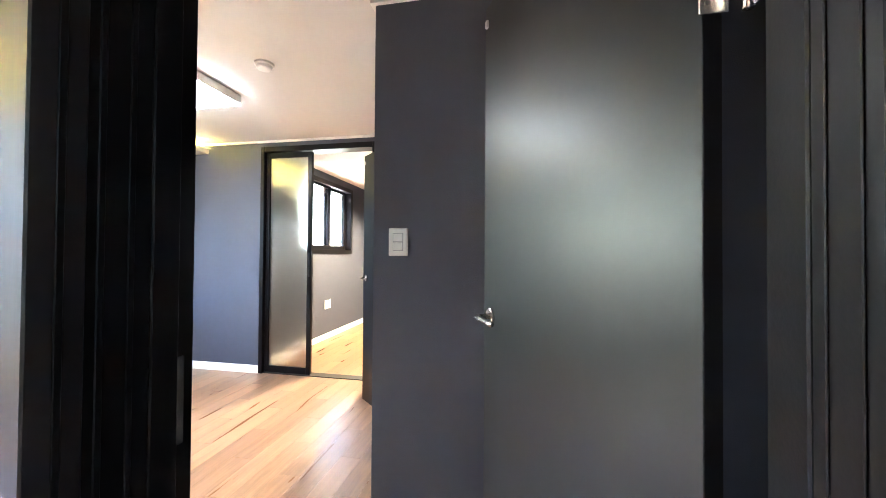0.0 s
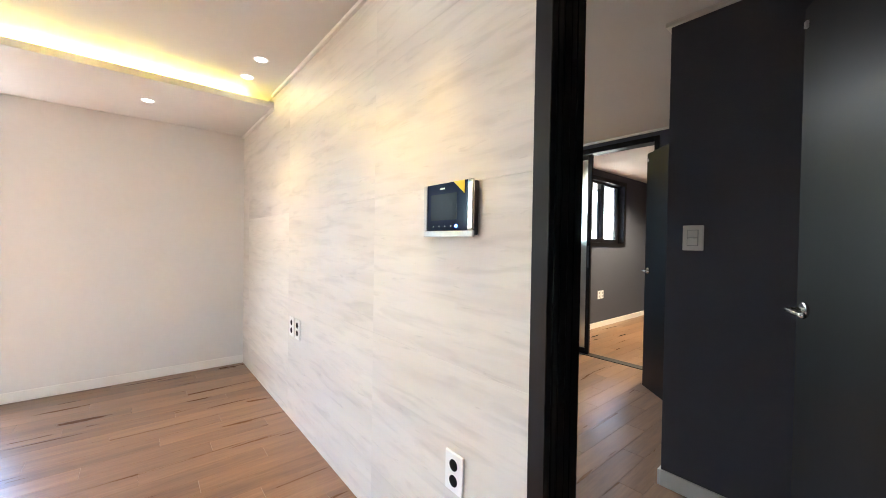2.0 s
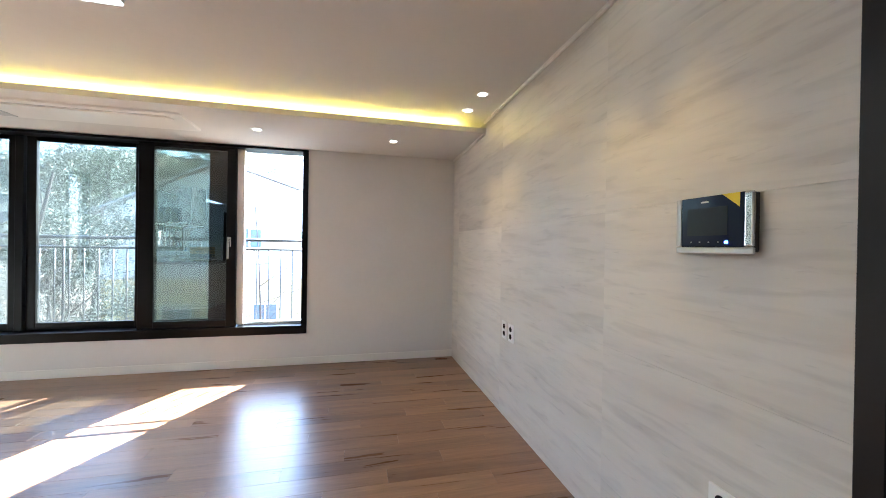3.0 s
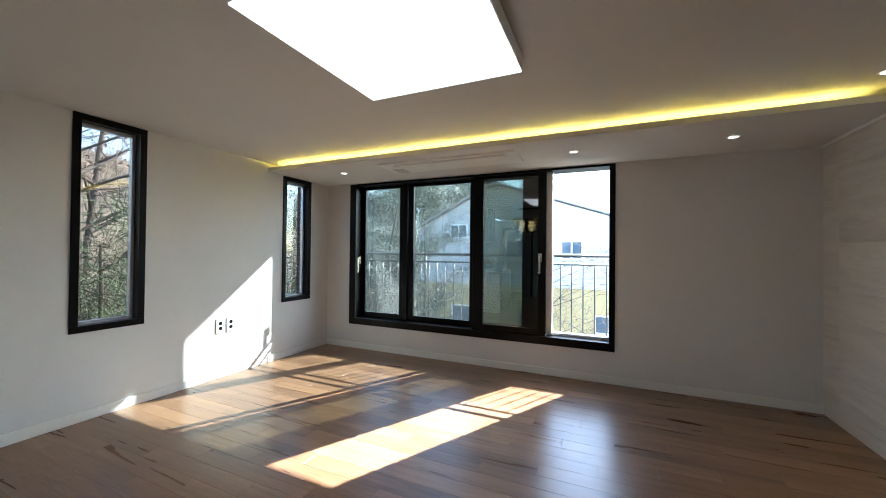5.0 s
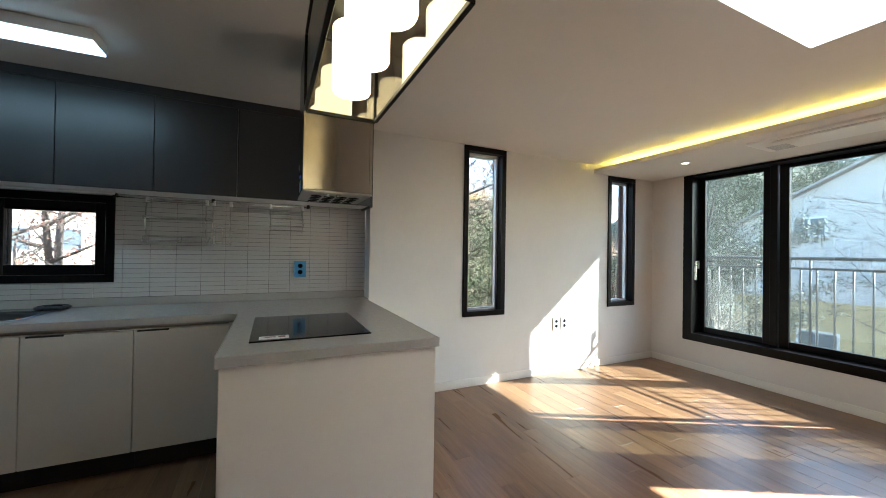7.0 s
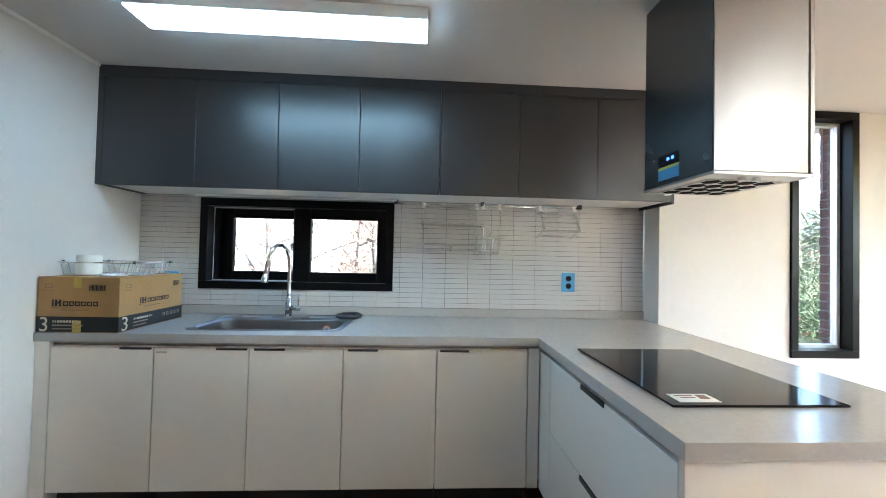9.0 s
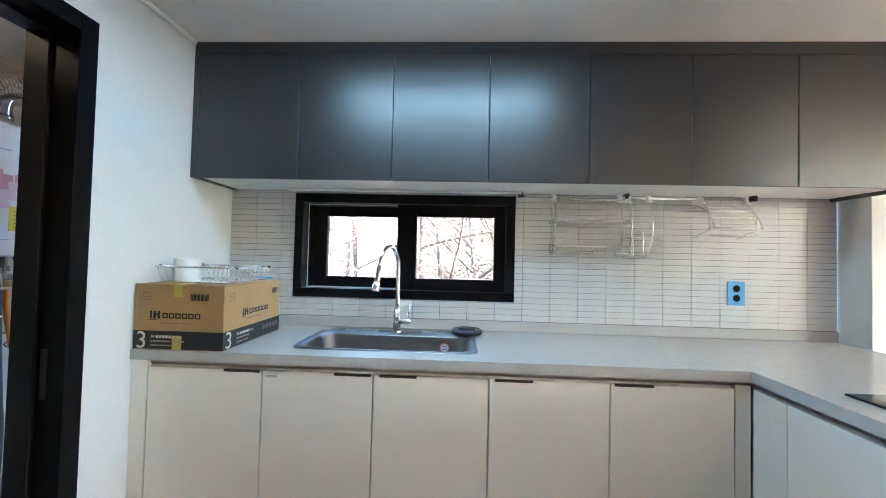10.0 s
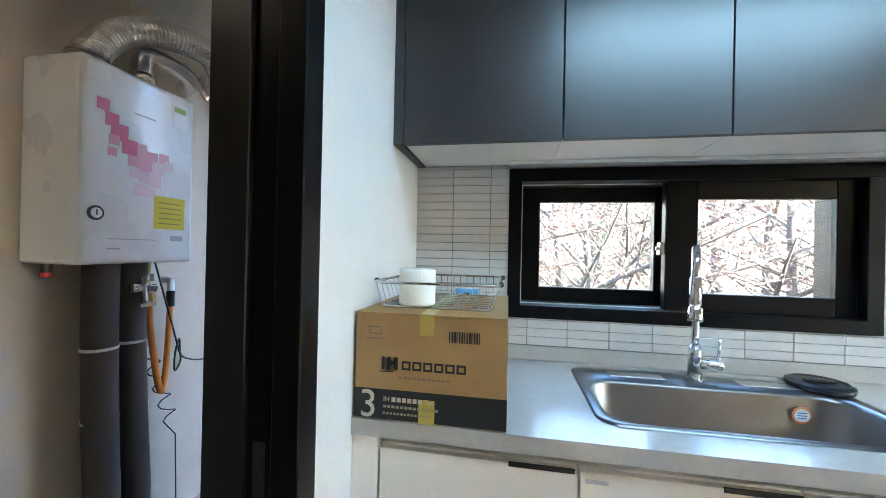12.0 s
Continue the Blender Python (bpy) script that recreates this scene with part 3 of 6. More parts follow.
part("shadow_gap", boxes((4.60, XE - 0.002, -4.885, -4.88, 0.826, 0.849), (4.57, 4.575, -4.86, -3.83, 0.826, 0.849)), mat("brown_grip_channel", (0.30, 0.25, 0.205), 0.5), wt_, "brown shadowed channel under the worktop edge")

# sink
sk = thing("kitchen_sink", (6.05, -5.17, TOP), "stainless steel drop-in kitchen sink with a rear ledge", "sink")
bx0, bx1, by0, by1 = 5.685, 6.425, -5.275, -4.962
part("basin", skin([rounded(SX0, SX1, SY0, SY1, 0.055, TOP + 0.001), rounded(SX0 + 0.004, SX1 - 0.004, SY0 + 0.004, SY1 - 0.004, 0.053, TOP + 0.006),
                    rounded(SX0 + 0.02, SX1 - 0.02, SY0 + 0.02, SY1 - 0.02, 0.05, TOP + 0.004),
                    rounded(bx0 - 0.006, bx1 + 0.006, by0 - 0.006, by1 + 0.006, 0.085, TOP + 0.002), rounded(bx0, bx1, by0, by1, 0.08, TOP - 0.008),
                    rounded(bx0 + 0.012, bx1 - 0.012, by0 + 0.012, by1 - 0.012, 0.075, TOP - 0.17), rounded(bx0 + 0.05, bx1 - 0.05, by0 + 0.05, by1 - 0.05, 0.05, TOP - 0.195)]), M_SINK, sk, smooth=True)
part("drain", skin([rounded(6.0, 6.11, -5.17, -5.06, 0.054, TOP - 0.193), rounded(6.01, 6.10, -5.16, -5.07, 0.044, TOP - 0.19)]), M_CHROME, sk)
for xx in (5.84, 6.25):
    part("ledge_groove", boxes((xx - 0.09, xx + 0.09, -5.37, -5.32, TOP + 0.003, TOP + 0.0065), bevel=0.002), M_STEEL, sk)
ss = thing("sink_sticker", (5.75, -5.27, 0.84), "round white and orange sticker inside the sink", "sticker")
bm = bmesh.new()
bmesh.ops.create_cone(bm, cap_ends=True, segments=24, radius1=0.026, radius2=0.026, depth=0.002, matrix=pose(5.80, by0 + 0.012, 0.838, 86, 0, 0))
part("rim", bm, mat("orange_print", (0.75, 0.22, 0.08), 0.5), ss)
bm = bmesh.new()
bmesh.ops.create_cone(bm, cap_ends=True, segments=24, radius1=0.020, radius2=0.020, depth=0.002, matrix=pose(5.80, by0 + 0.0135, 0.838, 86, 0, 0))
part("paper", bm, M_WHITE, ss)
part("print_bar", boxes(*[(5.787, 5.813, by0 + 0.0142, by0 + 0.0152, 0.828 + 0.008 * k, 0.831 + 0.008 * k) for k in range(3)]), mat("blue_print", (0.15, 0.2, 0.45), 0.5), ss)
sp = thing("sink_strainer_lid", (5.69, -5.36, TOP), "black plastic sink drain cover on the sink ledge", "drain cover")
part("disc", skin([rounded(5.605, 5.765, -5.44, -5.28, 0.079, TOP + 0.007), rounded(5.60, 5.77, -5.445, -5.275, 0.084, TOP + 0.014), rounded(5.60, 5.77, -5.445, -5.275, 0.084, TOP + 0.022), rounded(5.612, 5.758, -5.433, -5.287, 0.072, TOP + 0.028), rounded(5.62, 5.75, -5.425, -5.295, 0.064, TOP + 0.023)]), M_BLACKP, sp, smooth=False)
part("grip_bar", boxes((5.64, 5.73, -5.368, -5.352, TOP + 0.024, TOP + 0.033), bevel=0.003), M_BLACKP, sp)

# tap
FX, FY = 6.062, -5.344
tp = thing("kitchen_tap", (FX, FY, TOP), "chrome gooseneck kitchen tap with a pull-out spray head", "tap")
part("base_ring", tube_bm(bmesh.new(), [(FX, FY, TOP + 0.004), (FX, FY, TOP + 0.012), (FX, FY, TOP + 0.014)], [0.027, 0.027, 0.022], 20), M_CHROME, tp, smooth=False)
part("body", tube_bm(bmesh.new(), [(FX, FY, TOP + 0.012), (FX, FY, TOP + 0.10), (FX, FY, TOP + 0.125)], [0.021, 0.021, 0.015], 20), M_CHROME, tp, smooth=True)
ux, uy = 0.42, 0.907
part("neck", tube_bm(bmesh.new(), curve_pts([(FX, FY, TOP + 0.12), (FX, FY, 1.22), (FX + 0.012 * ux, FY + 0.012 * uy, 1.29), (FX + 0.055 * ux, FY + 0.055 * uy, 1.342), (FX + 0.11 * ux, FY + 0.11 * uy, 1.343), (FX + 0.15 * ux, FY + 0.15 * uy, 1.30), (FX + 0.165 * ux, FY + 0.165 * uy, 1.25)], 6), 0.0125, 16), M_CHROME, tp, smooth=True)
p1, p2 = (FX + 0.165 * ux, FY + 0.165 * uy, 1.255), (FX + 0.195 * ux, FY + 0.195 * uy, 1.125)
mid = [tuple(p1[i] + (p2[i] - p1[i]) * t for i in range(3)) for t in (0, 0.03, 0.62, 0.66, 0.7, 0.95, 1.0)]
part("spray_head", tube_bm(bmesh.new(), mid, [0.014, 0.0165, 0.0165, 0.013, 0.0185, 0.021, 0.019], 16), M_CHROME, tp, smooth=True)
part("cartridge", tube_bm(bmesh.new(), [(FX - 0.015, FY + 0.005, TOP + 0.062), (FX - 0.075, FY + 0.012, TOP + 0.062), (FX - 0.08, FY + 0.0125, TOP + 0.062)], [0.016, 0.016, 0.012], 16), M_CHROME, tp, smooth=True)
part("lever", tube_bm(bmesh.new(), [(FX - 0.064, FY + 0.012, TOP + 0.07), (FX - 0.067, FY + 0.02, TOP + 0.15)], 0.0045, 10), M_CHROME, tp, smooth=True)

# upper cabinets
ue = [7.045, 6.537, 6.073, 5.606, 5.130, 4.657, 4.175, 3.708]
for b_, a_ in zip(ue, ue[1:]):
    u = thing("wall_cabinet", ((a_ + b_) / 2, -5.3, 1.67), "matt charcoal wall cabinet with a flat door", "cabinet", "wall cabinets over the worktop")
    part("body", boxes((a_ + 0.001, b_ - 0.001, YK + 0.001, -5.15, 1.673, 2.29)), M_WHITE, u)
    part("door", boxes((a_ + 0.002, b_ - 0.002, -5.149, -5.129, 1.668, 2.287), bevel=0.0012), M_UPPER, u)
fl = thing("filler_panel", (7.06, -5.14, 1.67), "charcoal filler strip beside the wall cabinets", "panel")
part("board", boxes((7.047, XE - 0.001, YK + 0.001, -5.129, 1.668, 2.287), bevel=0.001), M_UPPER, fl)
fl = thing("filler_panel", (5.4, -5.14, 2.29), "charcoal filler strip between wall cabinets and ceiling", "panel")
part("board", boxes((3.690, XE - 0.001, YK + 0.001, -5.131, 2.291, CEIL - 0.001)), M_UPPER, fl)
fl = thing("end_panel", (3.70, -5.3, 1.67), "charcoal end panel of the wall cabinets", "panel")
part("board", boxes((3.690, 3.707, YK + 0.001, -5.129, 1.655, 2.290)), M_UPPER, fl)
ul = thing("under_cabinet_light", (6.05, -5.40, 1.66), "slim white under-cabinet strip light, switched off", "light")
part("housing", boxes((5.40, 6.70, -5.43, -5.385, 1.657, 1.672), bevel=0.004), M_WHITE, ul)
part("lens", boxes((5.43, 6.67, -5.42, -5.395, 1.6545, 1.6565)), M_GREYP, ul, "frosted grey lens")

# hood
HX0, HX1, HY0, HY1, HZ = 3.955, 4.292, -4.463, -4.095, 1.588
hd = thing("cooker_hood", ((HX0 + HX1) / 2, (HY0 + HY1) / 2, CEIL), "tall stainless steel box cooker hood hanging from the ceiling", "cooker hood")
part("front_panel", boxes((HX0, HX1, HY1 - 0.006, HY1, HZ + 0.012, CEIL - 0.001), bevel=0.0015), M_HOOD, hd)
# this side gets the shaded steel colour; the other panels keep the plain one
part("side_panel", boxes((HX1 - 0.006, HX1 - 0.0005, HY0, HY1 - 0.007, HZ + 0.012, CEIL - 0.001)), M_HOOD_SHADED, hd)
part("side_panel", boxes((HX0 + 0.0005, HX0 + 0.006, HY0, HY1 - 0.007, HZ + 0.012, CEIL - 0.001)), M_HOOD, hd)
part("back_panel", boxes((HX0 + 0.007, HX1 - 0.007, HY0, HY0 + 0.006, HZ + 0.012, CEIL - 0.001)), M_HOOD, hd)
part("corner_trim", boxes((HX0 - 0.002, HX0 + 0.012, HY1, HY1 + 0.004, HZ + 0.012, CEIL - 0.001)), M_HOOD, hd)
part("corner_trim", boxes((HX1 - 0.012, HX1 + 0.002, HY1, HY1 + 0.004, HZ + 0.012, CEIL - 0.001)), M_HOOD, hd)
part("bottom_plate", boxes((HX0 - 0.003, HX1 + 0.003, HY0 - 0.003, HY1 + 0.004, HZ, HZ + 0.011), bevel=0.002), M_STEEL, hd)
fp = part("filter", boxes((HX0 + 0.035, HX1 - 0.035, HY0 + 0.03, HY1 - 0.07, HZ - 0.004, HZ - 0.0005)), M_STEEL, hd, "steel grease filter with dark honeycomb holes")
for i in range(4):
    for j in range(4):
        cx, cy = HX0 + 0.072 + 0.064 * i, HY0 + 0.065 + 0.068 * j
        bm = bmesh.new()
        ring = [[(cx + r * math.cos(radians(60 * k + 30)), cy + r * math.sin(radians(60 * k + 30)), z) for k in range(6)] for r, z in ((0.031, HZ - 0.0035), (0.030, HZ - 0.0052), (0.022, HZ - 0.0055))]
        part("honeycomb_cell", skin(ring), M_WELL, fp)
part("control_knob", tube_bm(bmesh.new(), [(4.12, HY1 - 0.03, HZ - 0.012), (4.12, HY1 - 0.03, HZ)], 0.012, 14), M_CHROME, hd)
part("control_knob", tube_bm(bmesh.new(), [(4.17, HY1 - 0.03, HZ - 0.012), (4.17, HY1 - 0.03, HZ)], 0.012, 14), M_CHROME, hd)
part("work_light", tube_bm(bmesh.new(), [(4.20, HY0 + 0.015, HZ - 0.006), (4.20, HY0 + 0.015, HZ)], 0.016, 14), M_CHROME, hd)
lb = part("display", boxes((HX1, HX1 + 0.002, -4.37, -4.26, HZ + 0.085, HZ + 0.125)), M_CERAM, hd, "black touch display with blue digits")
part("digits", boxes((HX1 + 0.002, HX1 + 0.003, -4.32, -4.305, HZ + 0.10, HZ + 0.112), (HX1 + 0.002, HX1 + 0.003, -4.295, -4.28, HZ + 0.10, HZ + 0.112)), glow("blue_digits", (0.1, 0.25, 1.0), 0.06), lb)
part("label", boxes((HX1, HX1 + 0.0015, -4.37, -4.255, HZ + 0.03, HZ + 0.08)), M_BLUE, hd, "blue energy label")
part("label_bar", boxes((HX1 + 0.0015, HX1 + 0.0025, -4.37, -4.255, HZ + 0.07, HZ + 0.08)), mat("yellow_green_print", (0.45, 0.5, 0.12), 0.5), hd)

# cooktop
ck = thing("cooktop", (4.25, -4.29, TOP), "black ceramic glass built-in cooktop", "cooktop")
part("glass_plate", boxes((3.972, 4.508, -4.606, -3.972, TOP + 0.0005, TOP + 0.008), bevel=0.003), M_CERAM, ck)
lb = part("sticker", boxes((4.345, 4.47, -4.055, -3.992, TOP + 0.0085, TOP + 0.0095)), M_WHITE, ck, "white paper sticker with print")
part("print_bar", boxes((4.36, 4.39, -4.045, -4.015, TOP + 0.0095, TOP + 0.0101), (4.40, 4.455, -4.042, -4.036, TOP + 0.0095, TOP + 0.0101), (4.40, 4.445, -4.028, -4.023, TOP + 0.0095, TOP + 0.0101)), mat("brown_red_print", (0.25, 0.11, 0.08), 0.5), lb)


def socket(x, z, axis, face, sign, body, holes, w=0.082, h=0.125, label="white double wall socket", stack=True):
    """A wall plate with two round socket wells, facing +y or -y (axis 'y') at `face`."""
    s = thing("wall_socket", (x, face, z) if axis == "y" else (face, x, z), label, "socket")
    d0, d1 = sorted((face, face + sign * 0.009))

    def bx(u0, u1, v0, v1, e0, e1):
        lo, hi = sorted((face + sign * e0, face + sign * e1))
        return (u0, u1, lo, hi, v0, v1) if axis == "y" else (lo, hi, u0, u1, v0, v1)
    part("plate", boxes(bx(x - w / 2, x + w / 2, z - h / 2, z + h / 2, 0, 0.009), bevel=0.002), body, s)
    for dz in (-0.026, 0.026):
        bm = bmesh.new()
        q = (x, face + sign * 0.0095, z + dz) if axis == "y" else (face + sign * 0.0095, x, z + dz)
        bmesh.ops.create_cone(bm, cap_ends=True, segments=20, radius1=0.019, radius2=0.019, depth=0.002, matrix=pose(*q, 90, 0, 0) if axis == "y" else pose(*q, 0, 90, 0))
        part("socket_well", bm, holes, s, "dark round socket well")
    return s


socket(4.209, 1.142, "y", YK + 0.006, 1, M_BLUE, M_WELL, 0.092, 0.132, "wall socket still covered in blue film")
socket(6.86, 1.105, "y", YK + 0.006, 1, M_BLUE, M_WELL, 0.092, 0.12, "wall socket still covered in blue film")

# utensil rail and racks
ur = thing("utensil_rail", (4.8, -5.40, 1.667), "chrome utensil rail under the wall cabinets", "rail")
tube("bar", M_CHROME, [(5.41, -5.405, 1.648), (4.15, -5.405, 1.648)], 0.006, ur)
for xx in (5.405, 4.83, 4.16):
    part("bracket", boxes((xx - 0.011, xx + 0.011, -5.43, -5.392, 1.642, 1.672), bevel=0.003), M_BLACKP, ur, "black rail bracket")


def wire(parent, nm, pts, r=0.003):
    return tube(nm, M_WIRE, curve_pts(pts, 5), r * 1.25, parent, 8)


def hanger(parent, x, foot, bulge):
    """A bowed end wire from the rail down to a foot against the tiles."""
    wire(parent, "hanger", [(x, -5.410, 1.645), (x, -5.400, 1.630), (x, -5.405 + 0.7 * bulge, 1.590), (x, -5.405 + bulge, 1.50), (x, -5.405 + 0.75 * bulge, 1.41 if foot < 1.4 else 1.475), (x, -5.415, foot + 0.012), (x, -5.430, foot), (x, -5.463, foot)], 0.0034)
    part("clip", boxes((x - 0.010, x + 0.010, -5.416, -5.392, 1.622, 1.660), (x - 0.013, x + 0.006, -5.394, -5.380, 1.618, 1.630), bevel=0.003), M_WHITE, parent, "white plastic rail clip")


def tray(parent, x0, x1, z, lip):
    """A shallow wire tray with a raised rim."""
    for yy in (-5.45, -5.42, -5.39, -5.36, -5.335):
        wire(parent, "shelf_wire", [(x1, yy, z), ((x0 + x1) / 2, yy, z), (x0, yy, z)], 0.0022)
    tube("shelf_rim", M_WIRE, loop_of(x0, x1, -5.458, -5.325, z + lip), 0.003, parent, 8)
    for xx in (x0 + 0.004, (x0 + x1) / 2, x1 - 0.004):
        wire(parent, "cross_wire", [(xx, -5.456, z + lip), (xx, -5.45, z - 0.003), (xx, -5.335, z - 0.003), (xx, -5.327, z + lip)], 0.0025)


def loop_of(x0, x1, y0, y1, z):
    pts = rounded(x0, x1, y0, y1, 0.012, z, 3)
    return [*pts, pts[0]]


rk = thing("plate_rack", (5.04, -5.38, 1.64), "two-tier chrome wire rack hung on the rail", "rack")
for xx in (5.225, 4.87):
    hanger(rk, xx, 1.333, 0.045)
wire(rk, "top_bar", [(5.225, -5.395, 1.632), (5.05, -5.395, 1.632), (4.87, -5.395, 1.632)], 0.004)
tray(rk, 4.835, 5.235, 1.508, 0.012)
tray(rk, 4.835, 5.235, 1.345, 0.034)
rk = thing("cup_rack", (4.76, -5.38, 1.64), "narrow chrome wire holder hung on the rail", "rack")
for xx in (4.825, 4.715):
    hanger(rk, xx, 1.331, 0.05)
tube("ring", M_WIRE, loop_of(4.690, 4.835, -5.43, -5.33, 1.430), 0.003, rk, 8)
wire(rk, "guard_loop", [(4.812, -5.36, 1.335), (4.812, -5.36, 1.44), (4.800, -5.36, 1.466), (4.775, -5.36, 1.468), (4.762, -5.36, 1.445), (4.762, -5.36, 1.335)], 0.0025)
wire(rk, "cross_wire", [(4.825, -5.415, 1.336), (4.77, -5.41, 1.336), (4.715, -5.415, 1.336)], 0.003)
rk = thing("towel_rack", (4.37, -5.38, 1.64), "curved chrome wire rack hung on the rail", "rack")
for xx in (4.44, 4.205):
    hanger(rk, xx, 1.447, 0.075)
    wire(rk, "cradle", [(xx + 0.01, -5.455, 1.607), (xx + 0.01, -5.40, 1.606), (xx + 0.004, -5.34, 1.575), (xx, -5.305, 1.515), (xx, -5.297, 1.485)], 0.0034)
for yy, zz in ((-5.405, 1.606), (-5.345, 1.576), (-5.318, 1.54), (-5.297, 1.486), (-5.335, 1.452)):
    wire(rk, "cross_wire", [(4.445, yy, zz), (4.32, yy, zz), (4.20, yy, zz)], 0.0034)

# carton on the worktop
M_CARD = mat("brown_cardboard", (0.37, 0.215, 0.078), 0.75, var=0.10, scale=7, bump=0.15, bscale=120)
M_CARDK = mat("black_print_on_card", (0.012, 0.011, 0.011), 0.6, var=0.1)
M_CREAMP = mat("cream_print", (0.55, 0.47, 0.36), 0.7)
M_TAPE = mat("yellow_tape", (0.45, 0.33, 0.06), 0.3)
CX0, CX1, CY0, CY1, CZ = 6.692, 7.072, -5.305, -4.842, 1.160
cb = thing("cardboard_box", ((CX0 + CX1) / 2, (CY0 + CY1) / 2, TOP), "brown cardboard carton with a black printed band", "box")
part("carton", boxes((CX0, CX1, CY0, CY1, TOP + 0.001, CZ - 0.002), bevel=0.002), M_CARD, cb)
part("top_flap", boxes((CX0, (CX0 + CX1) / 2 - 0.001, CY0, CY1 + 0.001, CZ - 0.0015, CZ + 0.001)), M_CARD, cb)
part("top_flap", boxes(((CX0 + CX1) / 2 + 0.001, CX1, CY0, CY1 + 0.001, CZ - 0.0015, CZ + 0.001)), M_CARD, cb)
fy = CY1 + 0.0006
part("band", boxes((CX0 - 0.0008, CX1, CY1, fy + 0.0004, TOP + 0.004, TOP + 0.078)), M_CARDK, cb, "black printed band")
part("band", boxes((CX0 - 0.001, CX0 - 0.0002, CY0, CY1, TOP + 0.004, TOP + 0.078)), M_CARDK, cb, "black printed band")
part("tape", boxes((6.87, 6.905, CY1, fy + 0.0012, CZ - 0.05, CZ), (6.87, 6.905, CY0, CY1, CZ + 0.001, CZ + 0.002), (6.865, 6.905, CY1, fy + 0.0012, TOP + 0.001, TOP + 0.06)), M_TAPE, cb, "translucent yellow packing tape")


def bars(nm, rows, material, face):
    """Printed bars on the front (face 'f', x runs leftwards) or on the side of the carton."""
    bs = []
    for u0, u1, v0, v1 in rows:
        if face == "f":
            bs.append((CX1 - u1, CX1 - u0, fy + 0.0006, fy + 0.0014, TOP + v0, TOP + v1))
        else:
            bs.append((CX0 - 0.0018, CX0 - 0.0011, CY1 - u1, CY1 - u0, TOP + v0, TOP + v1))
    return part(nm, boxes(*bs), material, cb)


def ring(u, v, w, h, t):
    """A hollow printed rectangle."""
    return [(u, u + w, v, v + t), (u, u + w, v + h - t, v + h), (u, u + t, v + t, v + h - t), (u + w - t, u + w, v + t, v + h - t)]


logo = [(0.070, 0.078, 0.128, 0.160), (0.084, 0.094, 0.128, 0.160), (0.102, 0.112, 0.128, 0.160), (0.094, 0.102, 0.141, 0.149), (0.066, 0.10, 0.122, 0.1245)]
for k in range(6):
    logo += ring(0.122 + 0.0275 * k, 0.130, 0.023, 0.022, 0.0052)
bars("logo", logo, M_CARDK, "f")
bars("logo", [(u0 + 0.06, u1 + 0.06, v0, v1) for u0, u1, v0, v1 in logo], M_CARDK, "s")
M_FADED = mat("faded_print", (0.22, 0.14, 0.07), 0.7)
M_DIMP = mat("dim_cream_print", (0.30, 0.25, 0.18), 0.7)
bars("print_line", [(0.115 + 0.012 * k, 0.124 + 0.012 * k, 0.108, 0.113) for k in range(11)], M_FADED, "f")
bars("print_line", [(0.16 + 0.012 * k, 0.169 + 0.012 * k, 0.108, 0.113) for k in range(10)], M_FADED, "s")
for fc, o in (("f", 0.0), ("s", 0.015)):
    bars("print_line", [(0.098 + o + 0.0135 * k, 0.108 + o + 0.0135 * k, 0.049, 0.060) for k in range(6)], M_CREAMP, fc)
    bars("print_line", [(0.076 + o + 0.011 * k, 0.084 + o + 0.011 * k, 0.033, 0.0395) for k in range(13 if fc == "f" else 9)] + [(0.076 + o + 0.009 * k, 0.082 + o + 0.009 * k, 0.017, 0.022) for k in range(14 if fc == "f" else 10)], M_DIMP, fc)
bars("care_mark", [r_ for k in range(5) for r_ in ring(0.30 + 0.03 * k, 0.038, 0.016, 0.018, 0.003)], M_DIMP, "s")
bars("barcode", [(0.24 + 0.006 * k, 0.2425 + 0.006 * k + 0.001 * (k % 3), 0.205, 0.232) for k in range(13)], M_CARDK, "f")
bars("barcode", [(0.38 + 0.006 * k, 0.3825 + 0.006 * k, 0.205, 0.232) for k in range(9)], M_CARDK, "s")
bars("emblem", [(0.035, 0.07, 0.215, 0.219), (0.035, 0.07, 0.232, 0.236), (0.035, 0.039, 0.219, 0.232), (0.066, 0.07, 0.219, 0.232), (0.03, 0.075, 0.203, 0.207)], M_FADED, "f")
bars("emblem", [(0.035, 0.07, 0.215, 0.219), (0.035, 0.07, 0.232, 0.236), (0.035, 0.039, 0.219, 0.232), (0.066, 0.07, 0.219, 0.232), (0.03, 0.075, 0.203, 0.207)], M_FADED, "s")


def text_bm(body, size, m):
    cu = bpy.data.curves.new("lettering", "FONT")
    cu.body, cu.size, cu.extrude = body, size, 0.0004
    ob = new("lettering", cu)
    me = bpy.data.meshes.new_from_object(ob.evaluated_get(bpy.context.evaluated_depsgraph_get()))
    bpy.data.objects.remove(ob)
    bm = bmesh.new()
    bm.from_mesh(me)
    bmesh.ops.transform(bm, matrix=m, verts=bm.verts)
    return bm


part("number", text_bm("3", 0.098, pose(CX1 - 0.012, fy + 0.0012, TOP + 0.007, 90, 0, 180)), M_CREAMP, cb, "large cream figure 3")
part("number", text_bm("3", 0.098, pose(CX0 - 0.0016, CY1 - 0.012, TOP + 0.007, 90, 0, -90)), M_CREAMP, cb, "large cream figure 3")
part("lettering", text_bm("IH", 0.0175, pose(CX1 - 0.076, fy + 0.0012, TOP + 0.049, 90, 0, 180)), M_CREAMP, cb)
